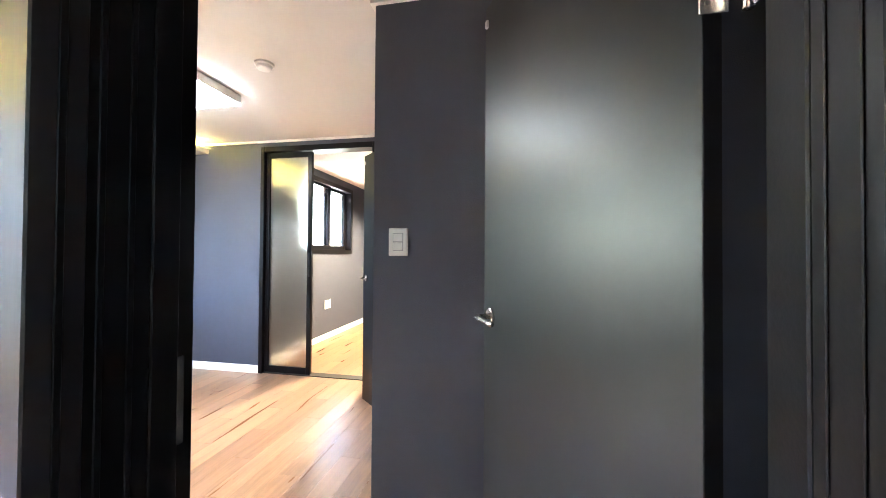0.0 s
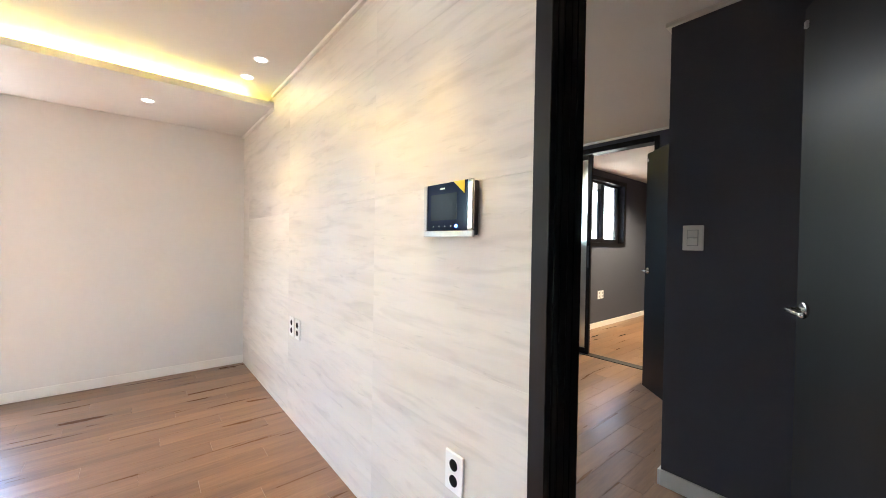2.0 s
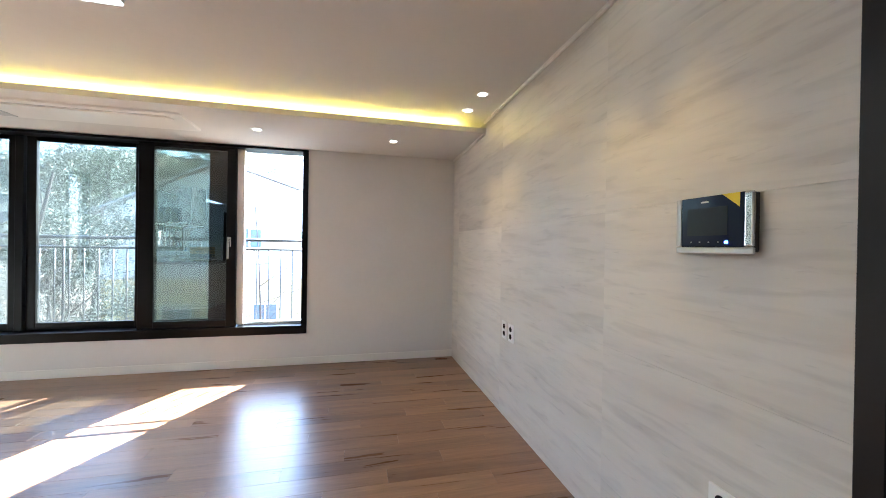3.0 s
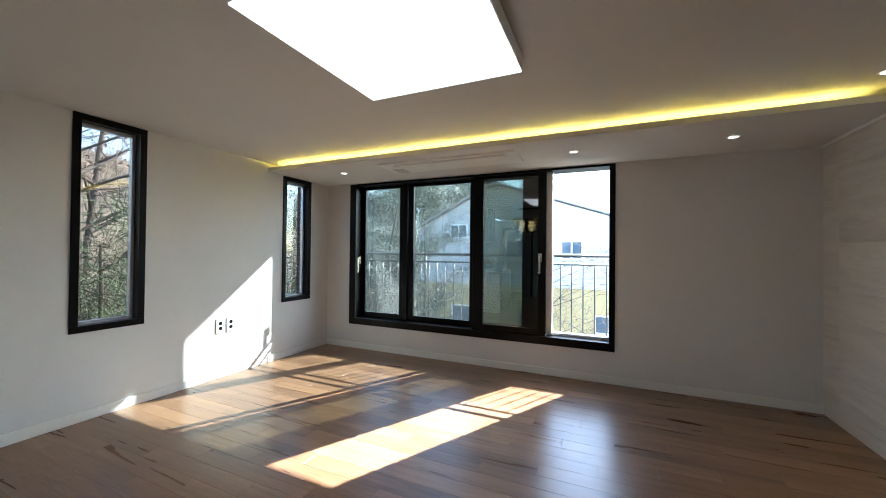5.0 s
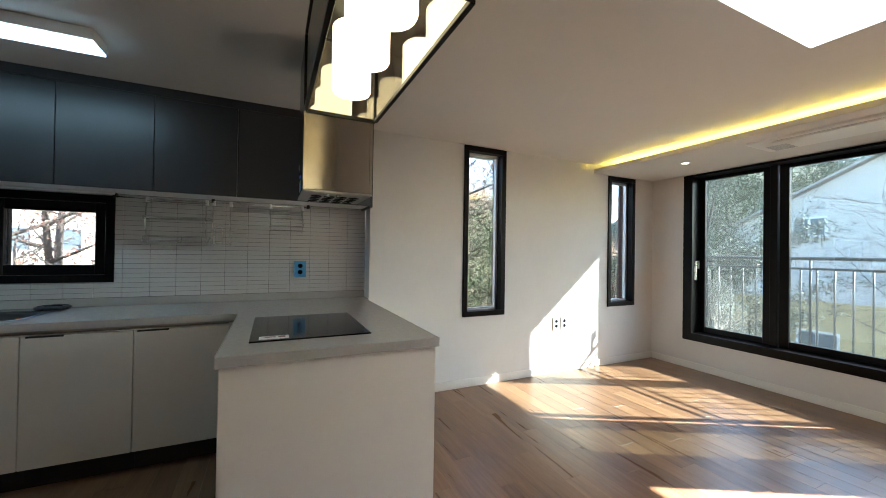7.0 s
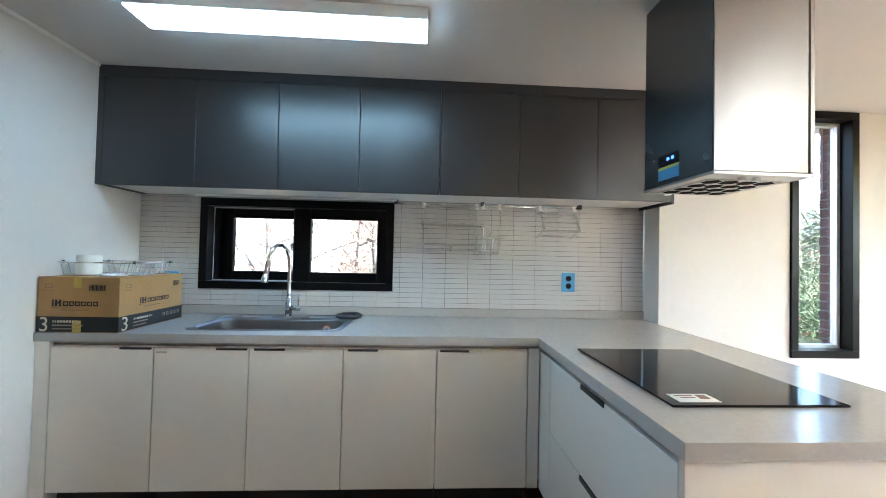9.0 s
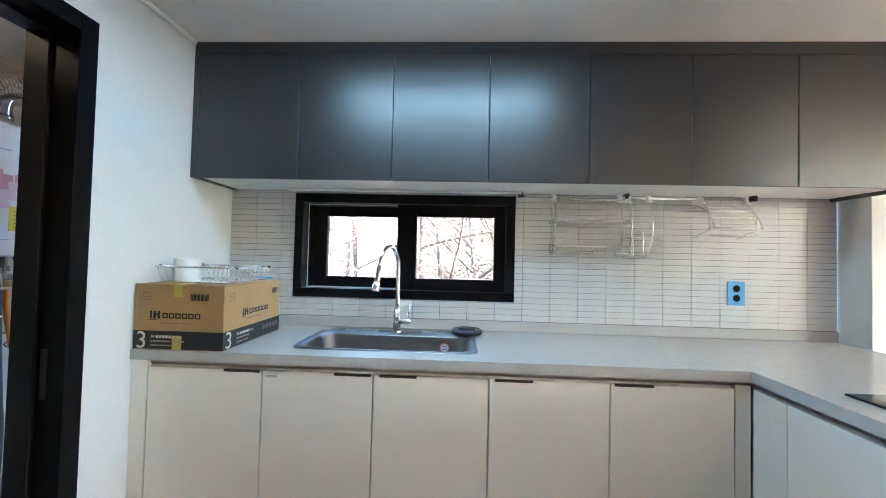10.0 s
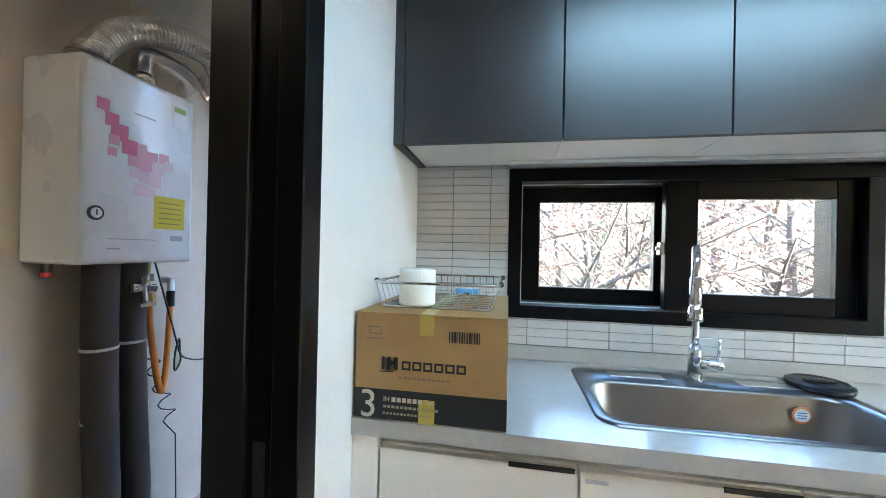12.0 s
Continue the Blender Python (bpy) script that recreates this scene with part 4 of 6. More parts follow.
part("lettering", text_bm("Set", 0.0175, pose(CX1 - 0.182, fy + 0.0012, TOP + 0.049, 90, 0, 180)), M_CREAMP, cb)
part("lettering", text_bm("IH", 0.0175, pose(CX0 - 0.0016, CY1 - 0.091, TOP + 0.049, 90, 0, -90)), M_CREAMP, cb)
part("lettering", text_bm("Set", 0.0175, pose(CX0 - 0.0016, CY1 - 0.197, TOP + 0.049, 90, 0, -90)), M_CREAMP, cb)

# wire basket and paper roll on the carton
bk = thing("wire_basket", (6.86, -5.06, CZ), "chrome wire dish basket on top of the carton", "basket")
bz = CZ + 0.002
wx0, wx1, wy0, wy1 = 6.715, 7.055, -5.27, -4.90


def loop(pts):
    return [*pts, pts[0]]


tube("rim", M_CHROME, loop(rounded(wx0, wx1, wy0, wy1, 0.03, bz + 0.07, 4)), 0.004, bk, 8)
tube("lower_rim", M_CHROME, loop(rounded(wx0 + 0.02, wx1 - 0.02, wy0 + 0.02, wy1 - 0.02, 0.03, bz + 0.004, 4)), 0.003, bk, 8)
n_ = 13
for k in range(n_):
    xx = wx0 + 0.03 + (wx1 - wx0 - 0.06) * k / (n_ - 1)
    tube("basket_wire", M_CHROME, [(xx, wy1 - 0.02, bz + 0.004), (xx, wy0 + 0.02, bz + 0.004), (xx, wy0, bz + 0.07)], 0.0016, bk, 6)
for k in range(9):
    yy = wy0 + 0.03 + (wy1 - wy0 - 0.06) * k / 8
    tube("basket_wire", M_CHROME, [(wx0, yy, bz + 0.07), (wx0 + 0.02, yy, bz + 0.003), (wx1 - 0.02, yy, bz + 0.003), (wx1, yy, bz + 0.07)], 0.0016, bk, 6)
for sx in (wx0 - 0.004, wx1 + 0.004):
    for sy in (wy0 + 0.05, wy1 - 0.05):
        bm = bmesh.new()
        bmesh.ops.create_uvsphere(bm, u_segments=10, v_segments=8, radius=0.008, matrix=Matrix.Translation((sx, sy, bz + 0.07)))
        part("end_cap", bm, M_BLACKP, bk, "black end cap", True)
tr_ = thing("paper_roll", (6.95, -4.955, bz + 0.006), "white toilet paper roll standing in the basket", "paper roll")
M_PAPER = mat("tissue_paper", (0.84, 0.82, 0.79), 0.95, var=0.03, bump=0.3, bscale=150)
rx_, ry_ = 6.945, -4.965
part("roll", skin([[(rx_ + r * math.cos(2 * math.pi * k / 32), ry_ + r * math.sin(2 * math.pi * k / 32), z) for k in range(32)] for r, z in ((0.02, bz + 0.007), (0.049, bz + 0.007), (0.051, bz + 0.011), (0.051, bz + 0.101), (0.049, bz + 0.105), (0.021, bz + 0.105), (0.02, bz + 0.06))], close=False), M_PAPER, tr_, smooth=False)
part("core", skin([[(rx_ + r * math.cos(2 * math.pi * k / 24), ry_ + r * math.sin(2 * math.pi * k / 24), z) for k in range(24)] for r, z in ((0.0195, bz + 0.008), (0.0195, bz + 0.104), (0.0185, bz + 0.104), (0.0185, bz + 0.008))], close=False), M_CARD, tr_, "brown cardboard core")

# ---- ceiling lights ----
lp = thing("ceiling_light", (2.69, -2.53, CEIL), "large square white LED ceiling light, lit", "light")
part("housing", boxes((2.21, 3.175, -2.995, -2.065, 2.266, CEIL - 0.001), bevel=0.003), M_WHITE, lp)
part("diffuser", boxes((2.214, 3.171, -2.991, -2.069, 2.258, 2.2655)), M_LED, lp, "glowing opal diffuser")
lp = thing("ceiling_light", (5.83, -4.56, CEIL), "long slim white LED kitchen ceiling light, lit", "light")
part("housing", boxes((5.22, 6.45, -4.649, -4.488, 2.292, CEIL - 0.001), bevel=0.003), M_WHITE, lp)
part("diffuser", boxes((5.222, 6.448, -4.647, -4.490, 2.285, 2.2915)), M_LEDK, lp, "glowing opal diffuser")
cv = thing("cove_light", (0.9, YS / 2, SOFF + 0.04), "warm yellow LED strip hidden in the ceiling cove, lit", "light")
part("strip", boxes((0.93, 0.945, YS + 0.12, -0.22, SOFF + 0.0355, SOFF + 0.043)), M_COVE, cv)


cv = thing("cove_light", (0.7, 1.6, SOFF + 0.04), "warm yellow LED strip hidden in the bedroom ceiling cove, lit", "light")
part("strip", boxes((0.73, 0.745, 0.30, BY - 0.10, SOFF + 0.0355, SOFF + 0.043)), M_COVE, cv)


def downlight(x, y, z, r=0.042):
    d = thing("downlight", (x, y, z), "small round recessed ceiling downlight, lit", "light", "recessed downlights")
    c = lambda rr, zz: [(x + rr * math.cos(2 * math.pi * k / 28), y + rr * math.sin(2 * math.pi * k / 28), zz) for k in range(28)]
    part("trim_ring", skin([c(r - 0.012, z - 0.001), c(r - 0.010, z - 0.005), c(r, z - 0.004), c(r + 0.002, z - 0.0005)], close=False), M_WHITE, d)
    part("lens", skin([c(r - 0.011, z - 0.0035), c(r - 0.02, z - 0.004)]), M_SPOT, d, "glowing lens")


for x, y, z in ((0.62, -4.52, SOFF), (0.588, -1.938, SOFF), (0.565, -0.755, SOFF), (1.575, -0.222, CEIL), (1.251, -0.232, CEIL), (2.72, -0.225, CEIL), (3.05, -0.225, CEIL)):
    downlight(x, y, z)
    if z == CEIL:
        sl_ = new("downlight_beam", bpy.data.lights.new("downlight_beam", "SPOT"))
        sl_.data.energy, sl_.data.spot_size, sl_.data.spot_blend, sl_.data.shadow_soft_size, sl_.data.color = 0.85, radians(54), 0.7, 0.02, (1.0, 0.64, 0.24)
        sl_.matrix_world = look((x, y, z - 0.012), (x, y + 0.01, 0))

# air conditioner cassette in the soffit
ac = thing("air_conditioner", (0.62, -3.17, SOFF), "white one-way ceiling air conditioner with a closed louver", "air conditioner")
M_ACW = mat("white_ac_plastic", (0.74, 0.72, 0.69), 0.35, var=0.02)
part("panel", skin([rounded(0.42, 0.86, -3.90, -2.42, 0.03, SOFF - 0.0005), rounded(0.425, 0.855, -3.895, -2.425, 0.03, SOFF - 0.016), rounded(0.44, 0.84, -3.88, -2.44, 0.03, SOFF - 0.02)]), M_ACW, ac)
part("louver", skin([rounded(0.70, 0.80, -3.75, -2.50, 0.045, SOFF - 0.021), rounded(0.703, 0.797, -3.747, -2.503, 0.043, SOFF - 0.03), rounded(0.715, 0.785, -3.735, -2.515, 0.034, SOFF - 0.032)]), M_ACW, ac)
# grey strips paint the shadow lines along the louver; no gap is cut
part("louver_gap", boxes((0.693, 0.699, -3.72, -2.53, SOFF - 0.0215, SOFF - 0.0195), (0.801, 0.806, -3.72, -2.53, SOFF - 0.0215, SOFF - 0.0195)), M_GREYP, ac, "grey shadow line round the louver")
for k in range(9):
    part("intake_slot", boxes((0.46 + 0.022 * k, 0.470 + 0.022 * k, -3.84, -3.70, SOFF - 0.0215, SOFF - 0.0195)), M_GREYP, ac)

# pendant lantern over the peninsula end
PX0, PX1, PY0, PY1, PZ0, PZ1 = 4.065, 4.322, -3.605, -2.825, 1.808, 2.09
pd = thing("pendant_lantern", (4.19, -3.215, CEIL), "long black framed lantern with smoked glass and three lit opal cylinders", "pendant light")
b_ = 0.0065
for z in (PZ0, PZ1):
    for y in (PY0, PY1):
        part("frame_bar", boxes((PX0, PX1, y - b_, y + b_, z - b_, z + b_), bevel=0.001), M_BLACK, pd)
    for x in (PX0, PX1):
        part("frame_bar", boxes((x - b_, x + b_, PY0 + b_, PY1 - b_, z - b_, z + b_), bevel=0.001), M_BLACK, pd)
for x in (PX0, PX1):
    for y in (PY0, PY1):
        part("post", boxes((x - b_, x + b_, y - b_, y + b_, PZ0 + b_, PZ1 - b_), bevel=0.001), M_BLACK, pd)
for x in (PX0, PX1):
    part("glass_pane", boxes((x - 0.002, x + 0.002, PY0 + b_, PY1 - b_, PZ0 + b_, PZ1 - b_)), M_SMOKE, pd, "smoked glass side")
for y in (PY0, PY1):
    part("glass_pane", boxes((PX0 + b_, PX1 - b_, y - 0.002, y + 0.002, PZ0 + b_, PZ1 - b_)), M_SMOKE, pd, "smoked glass end")
part("top_plate", boxes((PX0 + b_, PX1 - b_, PY0 + b_, PY1 - b_, PZ1 - 0.004, PZ1 + 0.004)), M_BLACK, pd)
for k in (-1, 0, 1):
    y = -3.215 + 0.225 * k
    c = lambda rr, zz: [(4.19 + rr * math.cos(2 * math.pi * i / 32), y + rr * math.sin(2 * math.pi * i / 32), zz) for i in range(32)]
    part("opal_cylinder", skin([c(0.02, 2.055), c(0.058, 2.055), c(0.064, 2.048), c(0.064, 1.842), c(0.060, 1.833), c(0.048, 1.831)]), M_BULB, pd, "glowing opal glass cylinder", True)
    part("socket_cap", tube_bm(bmesh.new(), [(4.19, y, 2.086), (4.19, y, 2.054)], 0.026, 16), M_BLACKP, pd)
for y in (-3.45, -2.98):
    tube("cable", M_BLACKP, [(4.19, y, PZ1), (4.19, y, CEIL)], 0.003, pd, 8)
part("canopy", boxes((4.15, 4.23, -3.51, -2.92, CEIL - 0.025, CEIL - 0.0005), bevel=0.003), M_BLACK, pd)

# ---- living room wall things ----
for x in (1.53, 1.645):
    socket(x, 0.645, "y", 0.0, -1, M_WHITE, M_WELL, 0.085, 0.13, "white wall socket plate on the stone wall")
socket(3.19, 0.468, "y", 0.0, -1, M_WHITE, M_WELL, 0.085, 0.13, "white double wall socket on the stone wall")
for x in (1.585, 1.47):
    socket(x, 0.535, "y", YS, 1, M_WHITE, M_WELL, 0.088, 0.15, "white double wall socket in the sunlit wall")

ic = thing("video_intercom", (3.16, 0, 1.34), "silver and black video intercom with a dark screen", "intercom")
part("back_case", boxes((3.046, 3.279, -0.022, -0.001, 1.249, 1.417), bevel=0.003), M_BLACKP, ic)
part("side_bar", boxes((3.257, 3.284, -0.032, -0.0225, 1.264, 1.420), bevel=0.006, seg=3), M_WIRE, ic, "brushed silver side bar")
part("side_bar", boxes((3.036, 3.054, -0.032, -0.0225, 1.264, 1.420), bevel=0.004, seg=2), M_STEEL, ic, "brushed silver side bar")
part("bottom_bar", boxes((3.036, 3.284, -0.032, -0.0225, 1.242, 1.2625), bevel=0.004, seg=2), M_STEEL, ic, "brushed silver bottom bar")
pn_ = part("front_glass", boxes((3.055, 3.256, -0.030, -0.0225, 1.264, 1.420), bevel=0.001), mat("navy_gloss_panel", (0.008, 0.012, 0.032), 0.10, spec=0.22), ic)
part("screen", boxes((3.078, 3.210, -0.0312, -0.0302, 1.298, 1.385)), mat("grey_screen", (0.022, 0.025, 0.031), 0.25, spec=0.2), pn_, "dark grey screen")
part("touch_icon", boxes(*[(3.09 + 0.03 * k, 3.094 + 0.03 * k, -0.0312, -0.0302, 1.276, 1.280) for k in range(4)]), M_GREYP, pn_)
part("touch_icon", boxes((3.202, 3.212, -0.0312, -0.0302, 1.274, 1.281)), glow("blue_led", (0.05, 0.15, 1.0), 3.0), pn_, "blue lit touch key")
part("maker_bar", boxes((3.125, 3.15, -0.0312, -0.0302, 1.400, 1.405)), M_WHITE, pn_)
bm = bmesh.new()
tri = [bm.verts.new(p) for p in ((3.195, -0.0326, 1.4195), (3.247, -0.0326, 1.4195), (3.247, -0.0326, 1.378))]
tri2 = [bm.verts.new((v.co.x, -0.0331, v.co.z)) for v in tri]
bm.faces.new(tri), bm.faces.new(tri2[::-1])
for k in range(3):
    bm.faces.new((tri[k], tri2[k], tri2[(k + 1) % 3], tri[(k + 1) % 3]))
part("corner_sticker", bm, mat("yellow_film", (0.80, 0.62, 0.02), 0.4), ic, "yellow corner sticker")

# skirting and cornice
setting("baseboard_west", boxes((0.0005, 0.011, YS + 0.012, -0.001, 0, 0.078), bevel=0.002), M_TRIM, "white skirting board", "skirting")
setting("baseboard_south", boxes((0.0005, XR + 0.02, YS + 0.0005, YS + 0.011, 0, 0.078), bevel=0.002), M_TRIM, "white skirting board", "skirting")
setting("baseboard_east", boxes((XE - 0.011, XE - 0.0005, UD[1] + 0.002, 0, 0, 0.078), (XE - 0.011, XE - 0.0005, -4.84, UD[0] - 0.002, 0, 0.078)), M_TRIM, "white skirting board", "skirting")
setting("cornice_north", boxes((1.036, XE, -0.022, -0.0005, CEIL - 0.022, CEIL - 0.0005), (0.0, 1.035, -0.022, -0.0005, SOFF - 0.02, SOFF - 0.0005), bevel=0.004), M_TRIM, "thin white ceiling moulding", "moulding")
setting("cornice_east", boxes((XE - 0.02, XE - 0.0005, -5.12, -0.025, CEIL - 0.02, CEIL - 0.0005), bevel=0.004), M_TRIM, "thin white ceiling moulding", "moulding")
setting("wall_return", boxes((XR - 0.002, XR + 0.0005, YK + 0.001, YS, 0.0, CEIL)), M_WALL, "white papered wall return", "wall")

# ---- bedroom doorway ----
d1 = thing("door_frame", (3.89, 0.1, 0), "black stepped door frame of the bedroom doorway", "door frame", kind="structure")
a, b, _, h = DR
part("casing", boxes((a, a + 0.052, -0.016, 0.035, 0, h), (b - 0.058, b, -0.016, 0.035, 0, h), (a + 0.052, b - 0.058, -0.016, 0.035, h - 0.058, h), bevel=0.002), M_CASING, d1)
part("jamb", boxes((a, a + 0.045, 0.0355, 0.1095, 0, h), (b - 0.045, b, 0.0355, 0.1095, 0, h), (a + 0.045, b - 0.045, 0.0355, 0.1095, h - 0.045, h)), M_BLACK, d1)
part("stop", boxes((a, a + 0.048, 0.11, 0.15, 0, h), (b - 0.048, b, 0.11, 0.15, 0, h), (a + 0.048, b - 0.048, 0.11, 0.15, h - 0.048, h), bevel=0.002), M_BLACK, d1)
part("inner_casing", boxes((a - 0.02, a + 0.007, 0.1505, 0.212, 0, h + 0.02), (b - 0.018, b + 0.02, 0.1505, 0.214, 0, h + 0.02), (a + 0.007, b - 0.018, 0.1505, 0.212, h - 0.018, h + 0.02)), M_BLACK, d1)
for bx_, by_ in ((a + 0.052, 0.010), (a + 0.045, 0.052), (a + 0.045, 0.085), (b - 0.0605, 0.012), (b - 0.0605, 0.028), (b - 0.0475, 0.062), (b - 0.0475, 0.096)):
    part("bead", boxes((bx_, bx_ + 0.0025, by_ - 0.004, by_ + 0.004, 0.001, h - 0.06), bevel=0.001), M_BLACK, d1, "raised bead along the frame")
for bx_ in (b - 0.020, b - 0.042):
    part("bead", boxes((bx_ - 0.004, bx_ + 0.004, -0.0185, -0.016, 0.001, h - 0.004), bevel=0.001), M_BLACK, d1, "raised bead along the frame")
part("strike_plate", boxes((a + 0.0075, a + 0.010, 0.165, 0.195, 0.93, 1.06), (a + 0.0075, a + 0.013, 0.160, 0.172, 0.94, 0.965), (a + 0.0075, a + 0.013, 0.160, 0.172, 1.03, 1.055)), M_NICKEL, d1, "nickel strike plate")


def door_leaf(nm, hinge, end, h, thick, label, side, lever_z=1.015, hinges=True):
    """A flat door leaf from its hinge line to its free edge; side: which face carries the visible lever (+1 or -1)."""
    hv, ev = Vector((*hinge, 0)), Vector((*end, 0))
    d = thing(nm, (*hinge, 0.0), label, "door", kind="structure")
    ang = math.degrees(math.atan2(ev.y - hv.y, ev.x - hv.x))
    w = (ev - hv).length
    d.matrix_basis = pose(*hinge, 0, 0, 0, ang)
    ORG[d] = Vector((0, 0, 0))
    part("leaf", boxes((0.004, w, -thick / 2, thick / 2, 0.008, h), bevel=0.0015), M_DOOR, d)
    for s in (1, -1):
        y = s * thick / 2
        r = part("rose", tube_bm(bmesh.new(), [(w - 0.06, y, lever_z), (w - 0.06, y + s * 0.008, lever_z), (w - 0.06, y + s * 0.010, lever_z)], [0.026, 0.026, 0.023], 24), M_NICKEL, d, "satin nickel rose", False)
        part("lever", tube_bm(bmesh.new(), curve_pts([(w - 0.06, y + s * 0.009, lever_z), (w - 0.06, y + s * 0.04, lever_z), (w - 0.07, y + s * 0.052, lever_z), (w - 0.10, y + s * 0.054, lever_z - 0.001), (w - 0.175, y + s * 0.052, lever_z - 0.004)], 5), 0.0085, 12), M_NICKEL, r, "satin nickel lever", True)
    part("latch_plate", boxes((w - 0.0005, w + 0.0015, -0.012, 0.012, lever_z - 0.08, lever_z + 0.08)), M_NICKEL, d)
    part("top_catch", boxes((w - 0.028, w - 0.012, -thick / 2 - 0.004, thick / 2 + 0.008, h - 0.075, h - 0.05), bevel=0.002), M_GREYP, d, "small pale door catch")
    if hinges:
        for z in (0.25,):
            k = part("hinge", tube_bm(bmesh.new(), [(0.0, side * (thick / 2 + 0.006), z - 0.055), (0.0, side * (thick / 2 + 0.006), z + 0.055)], 0.008, 12), M_NICKEL, d, "satin nickel hinge", True)
            part("hinge_plate", boxes((0.008, 0.05, side * thick / 2 - 0.001, side * (thick / 2 + 0.0025), z - 0.05, z + 0.05)), M_NICKEL, k)
    return d


door_leaf("door_1", (4.262, 0.300), (3.903, 0.985), 2.055, 0.038, "open black flush door with a satin lever handle", 1)
door_leaf("door_2", (3.355, 2.075), (2.765, 2.612), 2.03, 0.038, "open black flush door with a satin lever handle", -1, hinges=False)
hg = thing("door_hinge", (4.255, 0.24, 1.58), "satin nickel butt hinge between door and frame", "hinge")
part("knuckle", tube_bm(bmesh.new(), [(4.268, 0.236, 1.522), (4.268, 0.236, 1.636)], 0.007, 14), M_NICKEL, hg, smooth=True)
pl = part("leaf_plate", boxes((4.226, 4.262, 0.266, 0.2685, 1.538, 1.618), bevel=0.001), M_NICKEL, hg)
for dx in (4.236, 4.252):
    for dz in (1.552, 1.57, 1.588, 1.606):
        part("screw", tube_bm(bmesh.new(), [(dx, 0.2655, dz), (dx, 0.2645, dz)], 0.0035, 10), M_CHROME, pl)
part("jamb_plate", boxes((4.2705, 4.2725, 0.168, 0.232, 1.522, 1.542), (4.2705, 4.2725, 0.168, 0.232, 1.616, 1.636), (4.2705, 4.2725, 0.218, 0.232, 1.542, 1.616)), M_NICKEL, hg)

sw = thing("light_switch", (3.487, 1.266, 1.267), "white double rocker light switch on the dark wall", "switch")
part("plate", boxes((3.444, 3.531, 1.256, 1.2655, 1.206, 1.328), bevel=0.003), M_WHITE, sw)
part("bezel", boxes((3.464, 3.511, 1.2545, 1.256, 1.228, 1.306)), M_GREYP, sw)
for z0, z1 in ((1.231, 1.265), (1.269, 1.303)):
    part("rocker", boxes((3.467, 3.508, 1.249, 1.2545, z0, z1), bevel=0.002), M_WHITE, sw)

setting("bedroom_baseboard", boxes((3.372, BX1 - 0.1, 1.254, 1.2655, 0, 0.078), (3.358, 3.3695, 1.254, 2.0, 0, 0.078), (3.358, 3.3695, 2.85, BY, 0, 0.078), (BX0, 1.454, BY - 0.012, BY - 0.0005, 0, 0.078), (2.702, 3.357, BY - 0.012, BY - 0.0005, 0, 0.078), (BX0, DR[0] - 0.022, 0.2125, 0.224, 0, 0.078)), M_TRIM, "white skirting board", "skirting")
setting("far_room_baseboard", boxes((1.3705, 1.382, BY + 0.14, 6.188, 0, 0.078), (1.3705, 3.36, 6.188, 6.1995, 0, 0.078)), M_TRIM, "white skirting board", "skirting")
setting("bedroom_cornice", boxes((BX0, 3.369, BY - 0.02, BY - 0.0005, CEIL - 0.02, CEIL - 0.0005), (3.35, BX1 - 0.1, 1.246, 1.2655, CEIL - 0.02, CEIL - 0.0005), (3.35, 3.3695, 1.2655, BY - 0.02, CEIL - 0.02, CEIL - 0.0005)), M_TRIM, "thin white ceiling moulding", "moulding")

# glazed sliding door to the far room
sl = thing("sliding_door", (2.08, BY + 0.05, 0), "black framed sliding door with frosted glass, slid open", "door", kind="structure")
part("lining", boxes((1.456, 1.50, BY - 0.012, BY + 0.132, 0, 2.288), (2.655, 2.699, BY - 0.012, BY + 0.132, 0, 2.288), (1.50, 2.655, BY - 0.012, BY + 0.132, 2.235, 2.288), bevel=0.002), M_BLACK, sl)
lf = part("leaf_frame", boxes((1.505, 1.545, BY + 0.02, BY + 0.055, 0.012, 2.23), (1.965, 2.01, BY + 0.02, BY + 0.055, 0.012, 2.23), (1.545, 1.965, BY + 0.02, BY + 0.055, 0.012, 0.075), (1.545, 1.965, BY + 0.02, BY + 0.055, 2.18, 2.23), bevel=0.002), M_BLACK, sl)
part("frosted_pane", boxes((1.543, 1.967, BY + 0.034, BY + 0.042, 0.073, 2.182)), M_FROST, lf, "frosted glass pane")
part("pull", boxes((1.975, 1.998, BY + 0.012, BY + 0.0198, 0.98, 1.22), bevel=0.002), M_BLACKP, lf, "long black recessed pull")
part("floor_track", boxes((1.50, 2.655, BY + 0.01, BY + 0.11, 0.0, 0.008)), M_DARK, sl, "dark floor track")

sd_ = thing("smoke_detector", (2.51, 1.66, CEIL), "round white smoke detector on the ceiling", "smoke detector")
c = lambda rr, zz: [(2.51 + rr * math.cos(2 * math.pi * k / 32), 1.657 + rr * math.sin(2 * math.pi * k / 32), zz) for k in range(32)]
part("base", skin([c(0.055, CEIL - 0.0005), c(0.055, CEIL - 0.012), c(0.05, CEIL - 0.014)]), M_WHITE, sd_)
part("dome", skin([c(0.046, CEIL - 0.0145), c(0.042, CEIL - 0.032), c(0.03, CEIL - 0.038)]), M_WHITE, sd_, smooth=False)
lp = thing("ceiling_light", (1.7, 1.83, CEIL), "square white LED bedroom ceiling light, lit", "light")
part("housing", boxes((1.415, 2.045, 1.525, 2.025, 2.287, CEIL - 0.001), bevel=0.003), M_WHITE, lp)
part("diffuser", boxes((1.419, 2.041, 1.529, 2.021, 2.279, 2.2865)), M_LEDB, lp, "glowing opal diffuser")
